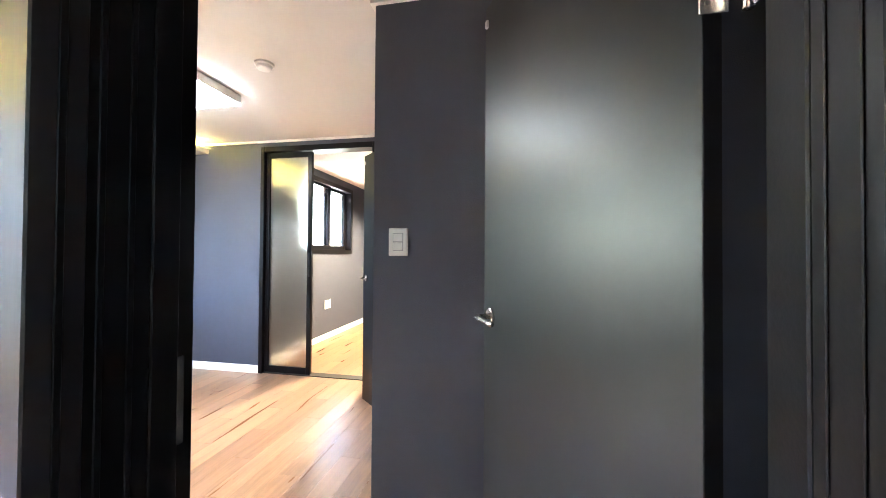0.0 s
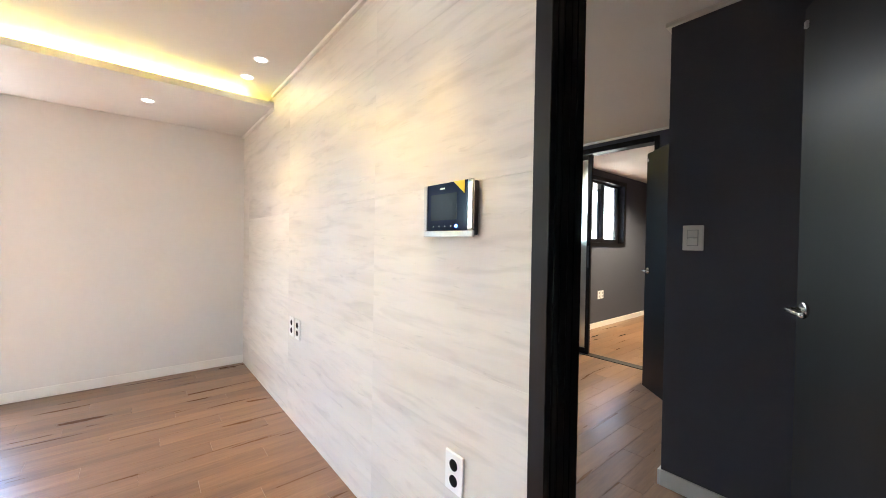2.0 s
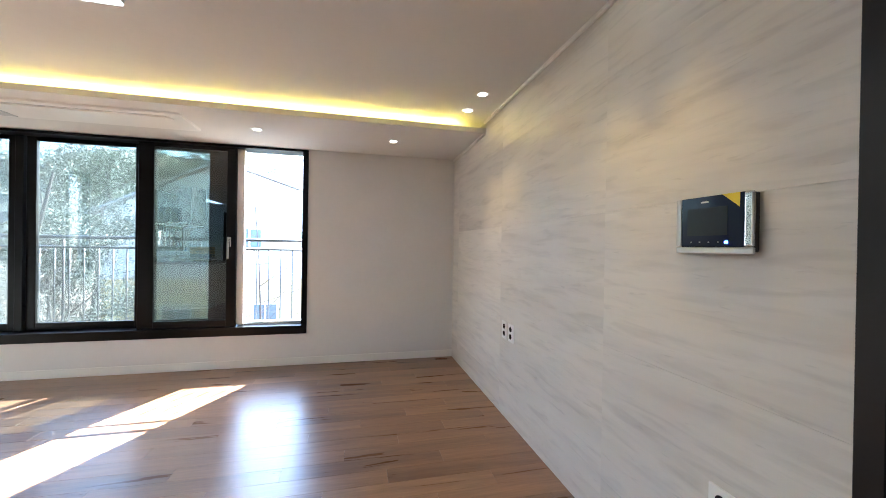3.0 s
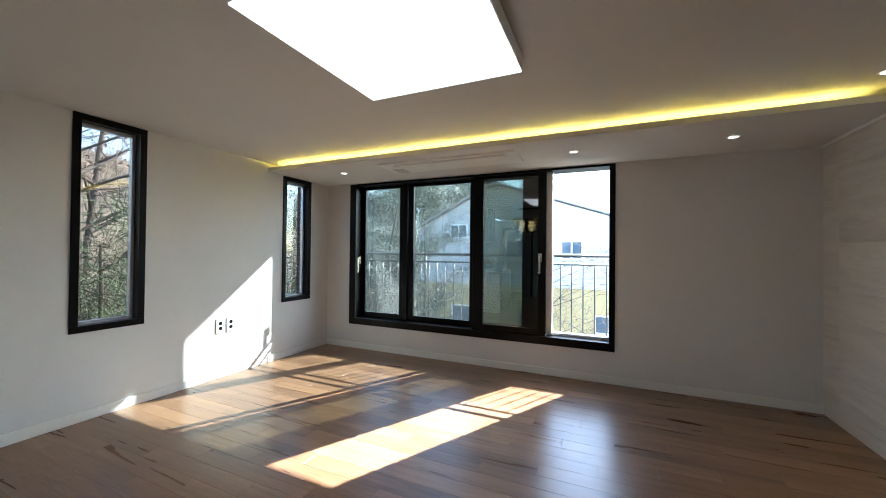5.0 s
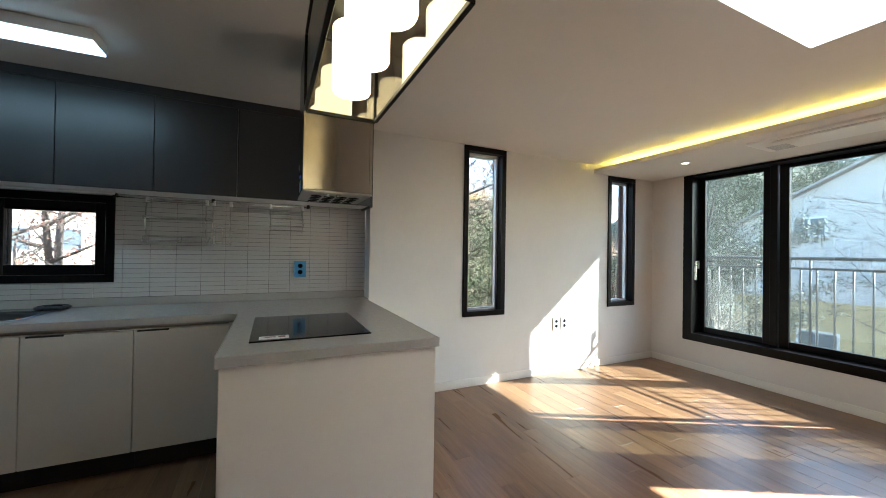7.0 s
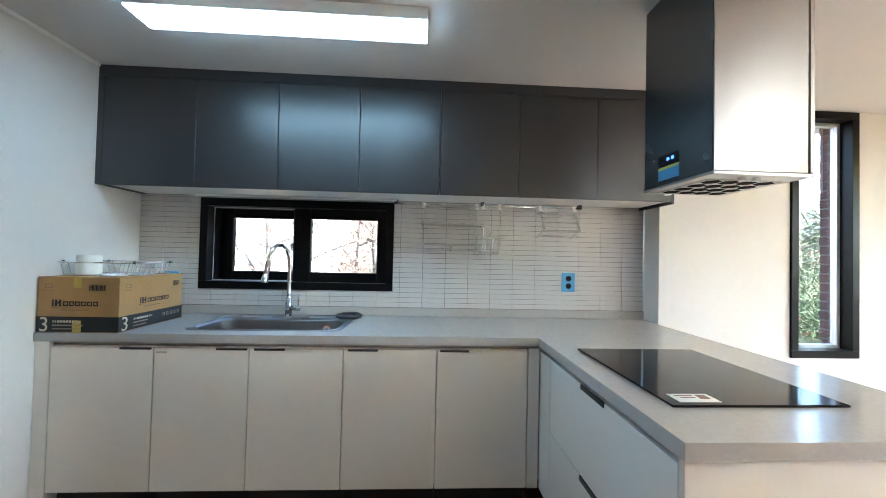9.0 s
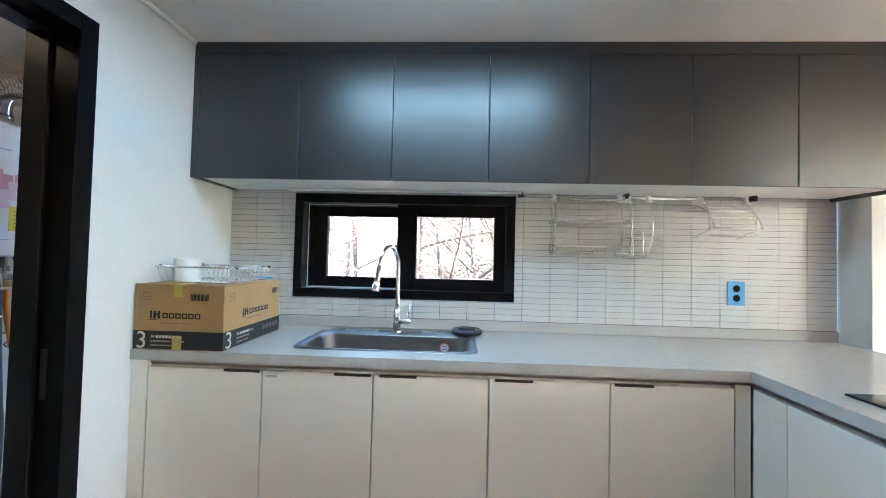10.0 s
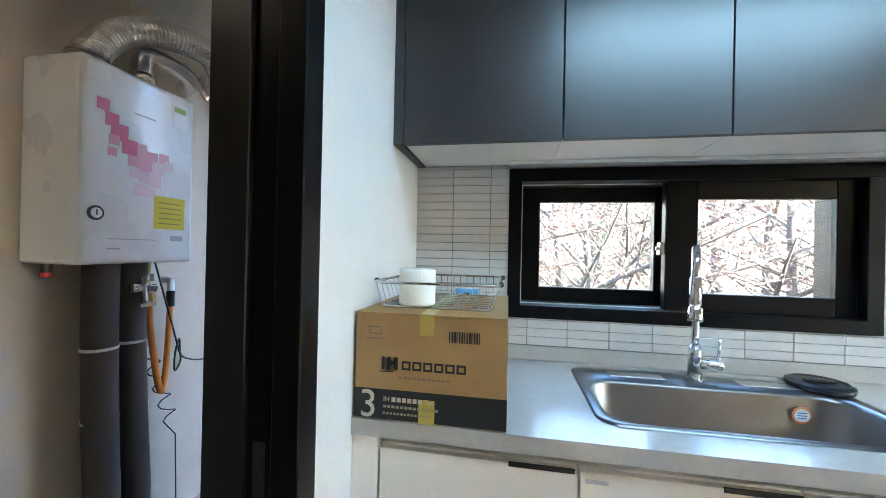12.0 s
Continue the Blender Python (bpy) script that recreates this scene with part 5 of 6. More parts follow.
for yy in (4.51, 4.60):
    socket(yy, 0.487, "x", 1.3705, 1, M_WHITE, M_GREYP, 0.075, 0.12, "white wall socket plate on the dark wall")
# added lamp and wide warm spot, out of view, to brighten the far room
lp = thing("ceiling_light", (2.3, 4.7, CEIL), "unseen recessed ceiling light, lit, added to brighten the far room", "light")
c = lambda rr, zz: [(2.45 + rr * math.cos(2 * math.pi * k / 32), 4.7 + rr * math.sin(2 * math.pi * k / 32), zz) for k in range(32)]
part("housing", skin([c(0.06, CEIL - 0.0005), c(0.06, CEIL - 0.008), c(0.05, CEIL - 0.01)]), M_WHITE, lp)
part("diffuser", skin([c(0.049, CEIL - 0.0105), c(0.045, CEIL - 0.014)]), M_SPOT, lp, "glowing lens")
fl2 = new("far_room_beam", bpy.data.lights.new("far_room_beam", "SPOT"))
fl2.data.energy, fl2.data.spot_size, fl2.data.spot_blend, fl2.data.shadow_soft_size, fl2.data.color = 14.0, radians(150), 0.5, 0.05, (1.0, 0.74, 0.42)
fl2.matrix_world = look((2.45, 4.7, CEIL - 0.02), (2.45, 4.7, 0))

# ---- utility room ----
uf = thing("utility_door_frame", (XE, -4.2, 0), "black stepped frame of the utility doorway", "door frame", kind="structure")
a, b, _, h = UD
part("casing", boxes((XE - 0.016, XE + 0.04, a, a + 0.065, 0, h), (XE - 0.016, XE + 0.04, b - 0.065, b, 0, h), (XE - 0.016, XE + 0.04, a + 0.065, b - 0.065, h - 0.065, h), bevel=0.002), M_BLACK, uf)
part("jamb", boxes((XE + 0.0405, XE + 0.0995, a, a + 0.05, 0, h), (XE + 0.0405, XE + 0.0995, b - 0.05, b, 0, h), (XE + 0.0405, XE + 0.0995, a + 0.05, b - 0.05, h - 0.05, h)), M_BLACK, uf)
# lighter casing brown on the stop stands in for warm light on the jamb
part("stop", boxes((XE + 0.10, XE + 0.19, a, a + 0.062, 0, h), (XE + 0.10, XE + 0.19, b - 0.062, b, 0, h), (XE + 0.10, XE + 0.19, a + 0.062, b - 0.062, h - 0.062, h), bevel=0.002), M_CASING, uf)
part("strike_plate", boxes((XE + 0.06, XE + 0.085, a + 0.0505, a + 0.0525, 0.78, 0.95)), M_BLACKP, uf)

M_BOIL = mat("white_enamel", (0.76, 0.74, 0.72), 0.28, var=0.02, coat=0.2)
BX, BBX, BY0_, BY1_, BZ0, BZ1 = 8.025, 8.265, -5.312, -4.887, 1.250, 1.928
bo = thing("gas_boiler", (8.14, -5.08, BZ0), "white wall-hung gas boiler with a pink square pattern", "boiler")
part("case", boxes((BX, BBX, BY0_, BY1_, BZ0, BZ1), bevel=0.018, seg=3), M_BOIL, bo)
part("wall_plate", boxes((BBX, UX1 - 0.0005, BY0_ + 0.03, BY1_ - 0.03, BZ0 + 0.03, BZ1 - 0.03)), M_GREYP, bo)
pinks = [mat("pink_print_%s" % n, c_, 0.35, var=0.03) for n, c_ in (("deep", (0.62, 0.10, 0.20)), ("mid", (0.70, 0.30, 0.36)), ("pale", (0.74, 0.54, 0.56)))]
sq = [(0.10, 0.60, 0.030, 0), (0.128, 0.565, 0.034, 0), (0.152, 0.535, 0.044, 0), (0.135, 0.51, 0.026, 1), (0.185, 0.50, 0.040, 0), (0.20, 0.465, 0.034, 1), (0.222, 0.50, 0.036, 1), (0.24, 0.46, 0.04, 1),
      (0.265, 0.485, 0.032, 1), (0.29, 0.455, 0.036, 2), (0.31, 0.49, 0.03, 1), (0.24, 0.42, 0.036, 2), (0.205, 0.43, 0.03, 2), (0.275, 0.415, 0.038, 2), (0.225, 0.38, 0.034, 2), (0.26, 0.375, 0.03, 2), (0.33, 0.47, 0.028, 2), (0.13, 0.475, 0.022, 1)]
for i, (u, v, s, k) in enumerate(sq):
    s, u, v = s * 1.3, (u - 0.10) * 1.05 + 0.066, (v - 0.60) * 1.2 + 0.533
    e = 0.0006 + 0.0002 * (i % 5)
    part("pattern_square", boxes((BX - e, BX - 0.0001, BY1_ - u - s / 2 * 1.0, BY1_ - u + s / 2, BZ0 + v - s / 2, BZ0 + v + s / 2)), pinks[k], bo)
gauge = part("pressure_gauge", tube_bm(bmesh.new(), [(BX + 0.002, BY1_ - 0.049, BZ0 + 0.17), (BX - 0.006, BY1_ - 0.049, BZ0 + 0.17)], 0.024, 24), M_BLACKP, bo, "round black pressure gauge")
part("dial", tube_bm(bmesh.new(), [(BX - 0.006, BY1_ - 0.049, BZ0 + 0.17), (BX - 0.0075, BY1_ - 0.049, BZ0 + 0.17)], 0.017, 24), M_WHITE, gauge, "white dial")
part("pointer", boxes((BX - 0.0085, BX - 0.0076, BY1_ - 0.051, BY1_ - 0.047, BZ0 + 0.163, BZ0 + 0.182)), M_BLACKP, gauge)
part("warning_label", boxes((BX - 0.001, BX - 0.0001, BY1_ - 0.382, BY1_ - 0.250, BZ0 + 0.131, BZ0 + 0.257)), mat("yellow_label", (0.70, 0.55, 0.03), 0.5), bo, "yellow warning label")
part("label_print", boxes(*[(BX - 0.0018, BX - 0.0011, BY1_ - 0.365, BY1_ - 0.27, BZ0 + 0.15 + 0.02 * k, BZ0 + 0.154 + 0.02 * k) for k in range(5)]), mat("brown_print", (0.35, 0.25, 0.03), 0.5), bo)
part("energy_label", boxes((BX - 0.001, BX - 0.0001, BY1_ - 0.386, BY1_ - 0.319, BZ0 + 0.545, BZ0 + 0.645)), M_WHITE, bo, "small white energy label")
part("energy_arc", boxes((BX - 0.0018, BX - 0.0011, BY1_ - 0.379, BY1_ - 0.326, BZ0 + 0.605, BZ0 + 0.625)), mat("green_print", (0.35, 0.45, 0.12), 0.5), bo)
part("maker_line", boxes((BX - 0.001, BX - 0.0001, BY1_ - 0.25, BY1_ - 0.169, BZ0 + 0.537, BZ0 + 0.543), (BX - 0.001, BX - 0.0001, BY1_ - 0.26, BY1_ - 0.09, BZ0 + 0.085, BZ0 + 0.088), (BX - 0.001, BX - 0.0001, BY1_ - 0.13, BY1_ - 0.085, BZ0 + 0.05, BZ0 + 0.056), (BX - 0.001, BX - 0.0001, BY1_ - 0.375, BY1_ - 0.32, BZ0 + 0.085, BZ0 + 0.105)), M_GREYP, bo)
part("drain_knob", tube_bm(bmesh.new(), [(8.20, BY1_ - 0.037, BZ0), (8.20, BY1_ - 0.037, BZ0 - 0.03)], 0.014, 12), M_BLACKP, bo)
part("drain_cap", tube_bm(bmesh.new(), [(8.20, BY1_ - 0.037, BZ0 - 0.03), (8.20, BY1_ - 0.037, BZ0 - 0.045)], 0.016, 12), mat("red_plastic", (0.5, 0.03, 0.03), 0.4), bo, "red cap")

M_FOIL = mat("aluminium_foil", (0.75, 0.75, 0.75), 0.22, 1.0, var=0.12, scale=30, bump=0.5, bscale=90)
M_LAG = mat("grey_pipe_lagging", (0.085, 0.07, 0.06), 0.75, var=0.12, scale=8, bump=0.3, bscale=60)
M_ORANGE = mat("orange_gas_hose", (0.65, 0.22, 0.03), 0.45, var=0.1, scale=20)
fl_ = thing("flue_duct", (8.15, -5.0, BZ1), "crinkled silver aluminium flexible flue duct above the boiler", "duct")
path = curve_pts([(8.13, -4.975, BZ1 - 0.005), (8.125, -4.99, 1.985), (8.11, -5.05, 2.075), (8.08, -5.15, 2.14), (8.04, -5.26, 2.165), (8.03, -5.36, 2.175), (8.06, -5.45, 2.17), (8.14, -5.56, 2.16), (UX1 - 0.001, -5.66, 2.15)], 16)
part("corrugated_hose", tube_bm(bmesh.new(), path, [0.055 if i % 2 else 0.047 for i in range(len(path))], 18), M_FOIL, fl_, smooth=False)
part("end_collar", tube_bm(bmesh.new(), [(8.13, -4.975, BZ1 + 0.001), (8.129, -4.979, BZ1 + 0.03)], 0.058, 20), M_NICKEL, fl_, "plain metal end collar", True)
part("wall_collar", tube_bm(bmesh.new(), [(UX1 - 0.02, -5.66, 2.15), (UX1 - 0.0005, -5.66, 2.15)], 0.075, 20), M_NICKEL, fl_, "metal wall collar", True)
ex = thing("exhaust_pipe", (8.14, -5.15, BZ1), "steel exhaust pipe with a collar on the boiler", "pipe")
part("pipe", tube_bm(bmesh.new(), curve_pts([(8.13, -5.168, BZ1 - 0.002), (8.13, -5.168, 2.03), (8.13, -5.19, 2.075), (8.14, -5.27, 2.10), (8.16, -5.38, 2.10), (8.20, -5.46, 2.09), (UX1 - 0.001, -5.50, 2.08)], 6), 0.036, 18), M_CHROME, ex, smooth=True)
part("collar", tube_bm(bmesh.new(), [(8.13, -5.168, BZ1 + 0.02), (8.13, -5.168, BZ1 + 0.06)], 0.041, 18), M_NICKEL, ex, "clamp collar", True)
for yy, r, y2, nm in ((-5.068, 0.054, -5.105, "insulated_pipe"), (-5.183, 0.047, -5.235, "insulated_pipe")):
    p = thing(nm, (8.17, yy, 0), "grey lagged water pipe running down from the boiler to the floor", "pipe")
    part("lagging", tube_bm(bmesh.new(), curve_pts([(8.17, yy, BZ0), (8.17, yy, 1.0), (8.18, (yy + y2) / 2, 0.6), (8.19, y2, 0.3), (8.20, y2, 0.001)], 8), r, 16), M_LAG, p, smooth=True)
    part("tie", tube_bm(bmesh.new(), [(8.17, yy, 0.93), (8.17, yy, 0.94)], r + 0.002, 16), M_WHITE, p, "white cable tie")
    part("tie", tube_bm(bmesh.new(), [(8.185, (yy + y2) / 2, 0.66), (8.185, (yy + y2) / 2, 0.668)], r + 0.003, 16), M_WHITE, p, "white cable tie")
vl = thing("boiler_valve", (8.13, -5.135, 1.12), "brass and chrome pipe valve under the boiler", "valve")
part("body", tube_bm(bmesh.new(), [(8.12, -5.14, 1.15), (8.12, -5.23, 1.14)], [0.018, 0.018], 14), M_CHROME, vl, smooth=True)
part("stem", tube_bm(bmesh.new(), [(8.12, -5.18, 1.19), (8.10, -5.18, 1.08)], 0.013, 12), M_CHROME, vl, smooth=True)
part("handle", boxes((8.085, 8.095, -5.21, -5.15, 1.075, 1.09), bevel=0.002), M_NICKEL, vl)
gv = thing("gas_valve", (8.15, -5.225, 1.19), "brass gas cock under the boiler", "valve")
M_BRASS = mat("brass", (0.55, 0.40, 0.16), 0.3, 1.0)
part("pipe", tube_bm(bmesh.new(), [(8.15, -5.225, BZ0), (8.15, -5.225, 1.12)], 0.013, 12), M_BRASS, gv, smooth=True)
part("nut", tube_bm(bmesh.new(), [(8.15, -5.225, 1.20), (8.15, -5.225, 1.17)], 0.022, 6), M_NICKEL, gv)
part("nut", tube_bm(bmesh.new(), [(8.15, -5.235, 1.12), (8.15, -5.24, 1.09)], 0.02, 6), M_BRASS, gv)
gh = thing("gas_hose", (8.15, -5.28, 0.9), "orange rubber gas hose looping below the boiler", "hose")
part("hose", tube_bm(bmesh.new(), curve_pts([(8.15, -5.235, 1.10), (8.14, -5.235, 0.98), (8.14, -5.265, 0.78), (8.15, -5.30, 0.69), (8.17, -5.335, 0.75), (8.19, -5.365, 0.92), (8.20, -5.38, 1.05)], 8), 0.0125, 12), M_ORANGE, gh, smooth=True)
part("connector", tube_bm(bmesh.new(), [(8.20, -5.38, 1.04), (8.205, -5.385, 1.11)], 0.017, 12), M_BLACKP, gh)
part("elbow", tube_bm(bmesh.new(), curve_pts([(8.205, -5.385, 1.11), (8.21, -5.39, 1.145), (8.23, -5.40, 1.155), (UX1 - 0.001, -5.41, 1.155)], 5), 0.014, 12), M_WHITE, gh, "white wall elbow", True)
pc = thing("power_cord", (8.2, -5.4, 0.8), "thin black power cord coiled below the boiler", "cord")
part("cord", tube_bm(bmesh.new(), curve_pts([(8.2, -5.30, BZ0), (8.18, -5.36, 1.0), (8.20, -5.42, 0.86), (8.21, -5.45, 0.78), (8.20, -5.41, 0.74), (8.19, -5.40, 0.82), (8.21, -5.44, 0.88), (8.22, -5.46, 0.80), (8.23, -5.52, 0.76), (8.25, -5.62, 0.73), (8.275, -5.70, 0.74)], 6), 0.004, 8), M_BLACKP, pc, smooth=True)
cc = thing("control_cable", (8.2, -5.2, 0.6), "thin grey spiral control cable hanging on the wall", "cable")
part("cable", tube_bm(bmesh.new(), [(8.22 + 0.02 * math.cos(t * 0.9), -5.30 + 0.035 * math.sin(t * 0.9) - 0.004 * t, 0.86 - 0.012 * t) for t in range(30)] + [(8.24, -5.46, 0.42), (8.25, -5.48, 0.1), (8.25, -5.48, 0.002)], 0.003, 6), M_BLACKP, cc, smooth=True)
socket(-5.70, 0.745, "x", UX1, -1, M_GREYP, M_BLACKP, 0.08, 0.125, "grey wall socket beside the boiler cord")

# window of the bedroom that lets its daylight in
bw = thing("window_6", (BX0, 1.6, 0.7), "black framed bedroom window", "window", kind="structure")
part("window_frame", boxes((BX0 - 0.12, BX0 + 0.01, 0.9, 2.3, 0.9, 0.96), (BX0 - 0.12, BX0 + 0.01, 0.9, 2.3, 1.99, 2.05), (BX0 - 0.12, BX0 + 0.01, 0.9, 0.96, 0.96, 1.99), (BX0 - 0.12, BX0 + 0.01, 2.24, 2.3, 0.96, 1.99), (BX0 - 0.12, BX0 + 0.01, 1.57, 1.63, 0.96, 1.99)), M_BLACK, bw)
part("pane", boxes((BX0 - 0.07, BX0 - 0.062, 0.955, 2.245, 0.955, 1.995)), M_GLASS, bw)

# added utility ceiling light, out of view, supplying the room's warm light
lp = thing("ceiling_light", (7.75, -4.1, CEIL), "unseen round ceiling light, lit, added to brighten the utility room", "light")
c = lambda rr, zz: [(7.75 + rr * math.cos(2 * math.pi * k / 32), -4.1 + rr * math.sin(2 * math.pi * k / 32), zz) for k in range(32)]
part("housing", skin([c(0.12, CEIL - 0.0005), c(0.12, CEIL - 0.02), c(0.11, CEIL - 0.022)]), M_WHITE, lp)
part("diffuser", skin([c(0.109, CEIL - 0.0225), c(0.10, CEIL - 0.05), c(0.06, CEIL - 0.065)]), glow("warm_opal_light", (1.0, 0.78, 0.52), 0.19), lp, "glowing opal dome", True)

# ---- outside ----
GZ = -5.6
M_GROUND = mat("winter_ground", (0.16, 0.13, 0.09), 0.95, var=0.35, scale=0.3, bump=0.5, bscale=3)
setting("ground", boxes((-2500, 2500, -2500, 2500, GZ - 1.0, GZ)), M_GROUND, "brown winter ground with dry grass", "ground")

# balcony guard rail
gr = thing("guard_rail", (-0.32, -3.2, 0.2), "grey painted metal guard rail outside the large window", "railing")
for z, r in ((1.295, 0.017), (1.195, 0.012), (0.36, 0.012)):
    tube("rail", M_RAIL, [(-0.33, -5.02, z), (-0.33, -1.46, z)], r, gr, 10)
y = -4.95
while y < -1.5:
    tube("baluster", M_RAIL, [(-0.33, y, 0.36), (-0.33, y, 1.19)], 0.0075, gr, 8)
    y += 0.122
for y in (-5.0, -3.9, -2.7, -1.5):
    tube("post", M_RAIL, [(-0.33, y, 0.30), (-0.33, y, 1.29)], 0.011, gr, 8)
for y in (-5.0, -1.49):
    for z in (1.295, 0.36):
        tube("wall_bracket", M_RAIL, [(-0.33, y, z), (-0.251, y, z)], 0.009, gr, 8)

# brick outer leaf beside the slim windows
M_BRICK = mat("dark_red_brick", (0.085, 0.040, 0.030), 0.85, var=0.3, scale=9, bump=0.5, bscale=70, per=0.4)
M_MORT = mat("pale_mortar", (0.12, 0.11, 0.10), 0.9, var=0.1)
for nm, (x0, x1, z0, z1) in (("brick_reveal_1", N1), ("brick_reveal_2", N2)):
    rv = setting(nm, boxes((x0 - 0.11, x0 - 0.006, YS - 0.240, YS - 0.122, z0 - 0.2, z1 + 0.3)), M_MORT, "dark red brick outer wall beside a slim window", "brick wall")
    bmx = boxes((0, 0.101, 0, 0.112, 0, 0.058), bevel=0.004)
    me = bpy.data.meshes.new("brick")
    bmx.to_mesh(me)
    me.materials.append(M_BRICK)
    row, z = 0, z0 - 0.18
    while z < z1 + 0.2:
        o = new("brick", me)
        o.parent = rv
        o.location = (x0 - 0.104 + 0.002 * (row * 7 % 4), YS - 0.243 + (0.007 if row % 2 else 0), z)
        z += 0.068
        row += 1

# house across the way
M_HOUSE = mat("white_render", (0.60, 0.57, 0.53), 0.85, var=0.06, scale=0.8, bump=0.2, bscale=20)
M_OCHRE = mat("ochre_render", (0.55, 0.42, 0.20), 0.85, var=0.08, scale=0.8)
M_ROOF = mat("grey_roof", (0.34, 0.335, 0.33), 0.7, var=0.15, scale=2)
M_PANE = mat("far_window_glass", (0.10, 0.13, 0.16), 0.1, var=0.2, scale=3)


def prism(prof, x0, x1):
    bm = bmesh.new()
    f, b = [bm.verts.new((x1, y, z)) for y, z in prof], [bm.verts.new((x0, y, z)) for y, z in prof]
    bm.faces.new(f), bm.faces.new(b[::-1])
    for i in range(len(prof)):
        j = (i + 1) % len(prof)
        bm.faces.new((f[i], b[i], b[j], f[j]))
    bmesh.ops.recalc_face_normals(bm, faces=bm.faces[:])
    return bm


HF = -14.0
ho = thing("house", (-18, -4, GZ), "white rendered gabled house with an ochre lower storey", "house")
part("wall", prism([(-11.3, -0.2), (4.5, -0.2), (4.5, 1.05), (-6.9, 4.85), (-11.3, 2.6)], -22, HF), M_HOUSE, ho)
part("lower_wall", prism([(-11.35, GZ), (4.55, GZ), (4.55, -0.2), (-11.35, -0.2)], -22, HF + 0.03), M_OCHRE, ho, "ochre lower storey")
part("band", boxes((-22, HF + 0.10, -11.4, 4.6, -0.30, -0.12)), M_HOUSE, ho)
part("roof", prism([(-11.8, 2.38), (-6.9, 4.89), (5.0, 0.92), (5.0, 1.0), (-6.9, 4.97), (-11.8, 2.46)], -22.3, HF + 0.3), M_ROOF, ho)
part("downpipe", tube_bm(bmesh.new(), [(HF + 0.06, -0.6, GZ), (HF + 0.06, -0.6, 2.6)], 0.05, 8), M_ALU, ho)


def far_window(parent, y0, y1, z0, z1, x=HF):
    w = part("window", boxes((x, x + 0.06, y0, y1, z0, z0 + 0.07), (x, x + 0.06, y0, y1, z1 - 0.07, z1), (x, x + 0.06, y0, y0 + 0.07, z0 + 0.07, z1 - 0.07), (x, x + 0.06, y1 - 0.07, y1, z0 + 0.07, z1 - 0.07), (x, x + 0.06, (y0 + y1) / 2 - 0.035, (y0 + y1) / 2 + 0.035, z0 + 0.07, z1 - 0.07)), M_WHITE, parent)
    part("pane", boxes((x + 0.005, x + 0.03, y0 + 0.07, y1 - 0.07, z0 + 0.07, z1 - 0.07)), M_PANE, w)
    part("sill", boxes((x, x + 0.12, y0 - 0.05, y1 + 0.05, z0 - 0.07, z0 - 0.001)), M_HOUSE, w)


for y0, y1, z0, z1, x in ((-3.65, -2.65, 1.05, 1.95, HF), (-9.35, -8.35, 2.1, 2.85, HF), (-6.3, -5.2, 1.05, 2.0, HF), (-2.15, -0.9, -2.3, -1.45, HF + 0.03), (-5.6, -4.5, -2.3, -1.4, HF + 0.03), (-9.2, -8.0, -2.3, -1.4, HF + 0.03), (1.0, 2.0, 0.1, 0.95, HF), (-2.15, -0.9, -4.9, -3.9, HF + 0.03), (-5.6, -4.5, -4.9, -3.9, HF + 0.03)):
    far_window(ho, y0, y1, z0, z1, x)

# hillside with woods, far
M_HILL = mat("wooded_hill", (0.065, 0.070, 0.045), 0.95, var=0.55, scale=0.12, bump=1.0, bscale=1.2)


def hill(nm, cx, cy, rx, ry, h, label, material=M_HILL):
    bm = bmesh.new()
    n, m = 60, 14
    rings = []
    for j in range(m + 1):
        f = j / m
        rings.append([bm.verts.new((cx + rx * (1 - f) * math.cos(2 * math.pi * i / n), cy + ry * (1 - f) * math.sin(2 * math.pi * i / n),
                                    GZ + h * (math.sin(f * math.pi / 2) ** 1.2) + (1.6 * noise.noise(Vector((i * 0.7, j * 0.9, cx))) if 0 < j else 0))) for i in range(n)])
    for a, b in zip(rings, rings[1:]):
        for i in range(n):
            bm.faces.new((a[i], a[(i + 1) % n], b[(i + 1) % n], b[i]))
    bm.faces.new(rings[-1])
    return setting(nm, bm, material, label, "hill")


hill("backdrop_hill_west", -95, -45, 60, 45, 27, "wooded hillside in the distance")
hill("backdrop_hill_south", -20, -75, 80, 40, 20, "wooded hillside in the distance")

M_BANK = mat("leaf_littered_bank", (0.075, 0.055, 0.038), 0.95, var=0.6, scale=0.9, bump=1.0, bscale=3)
hill("backdrop_bank_south", 0, -38, 55, 20, 14.5, "brown leaf-littered bank behind the winter trees", M_BANK)

# trees
M_BARK = mat("grey_brown_bark", (0.055, 0.042, 0.033), 0.95, var=0.3, scale=9, bump=0.8, bscale=25)
M_NEEDLE = mat("pine_needles", (0.055, 0.078, 0.034), 0.8, var=0.45, scale=3, spec=0.3)
M_LEAFY = mat("grey_green_leaves", (0.105, 0.118, 0.085), 0.75, var=0.45, scale=3, spec=0.3)
M_RUSSET = mat("russet_dry_leaves", (0.13, 0.060, 0.042), 0.8, var=0.35, scale=6)


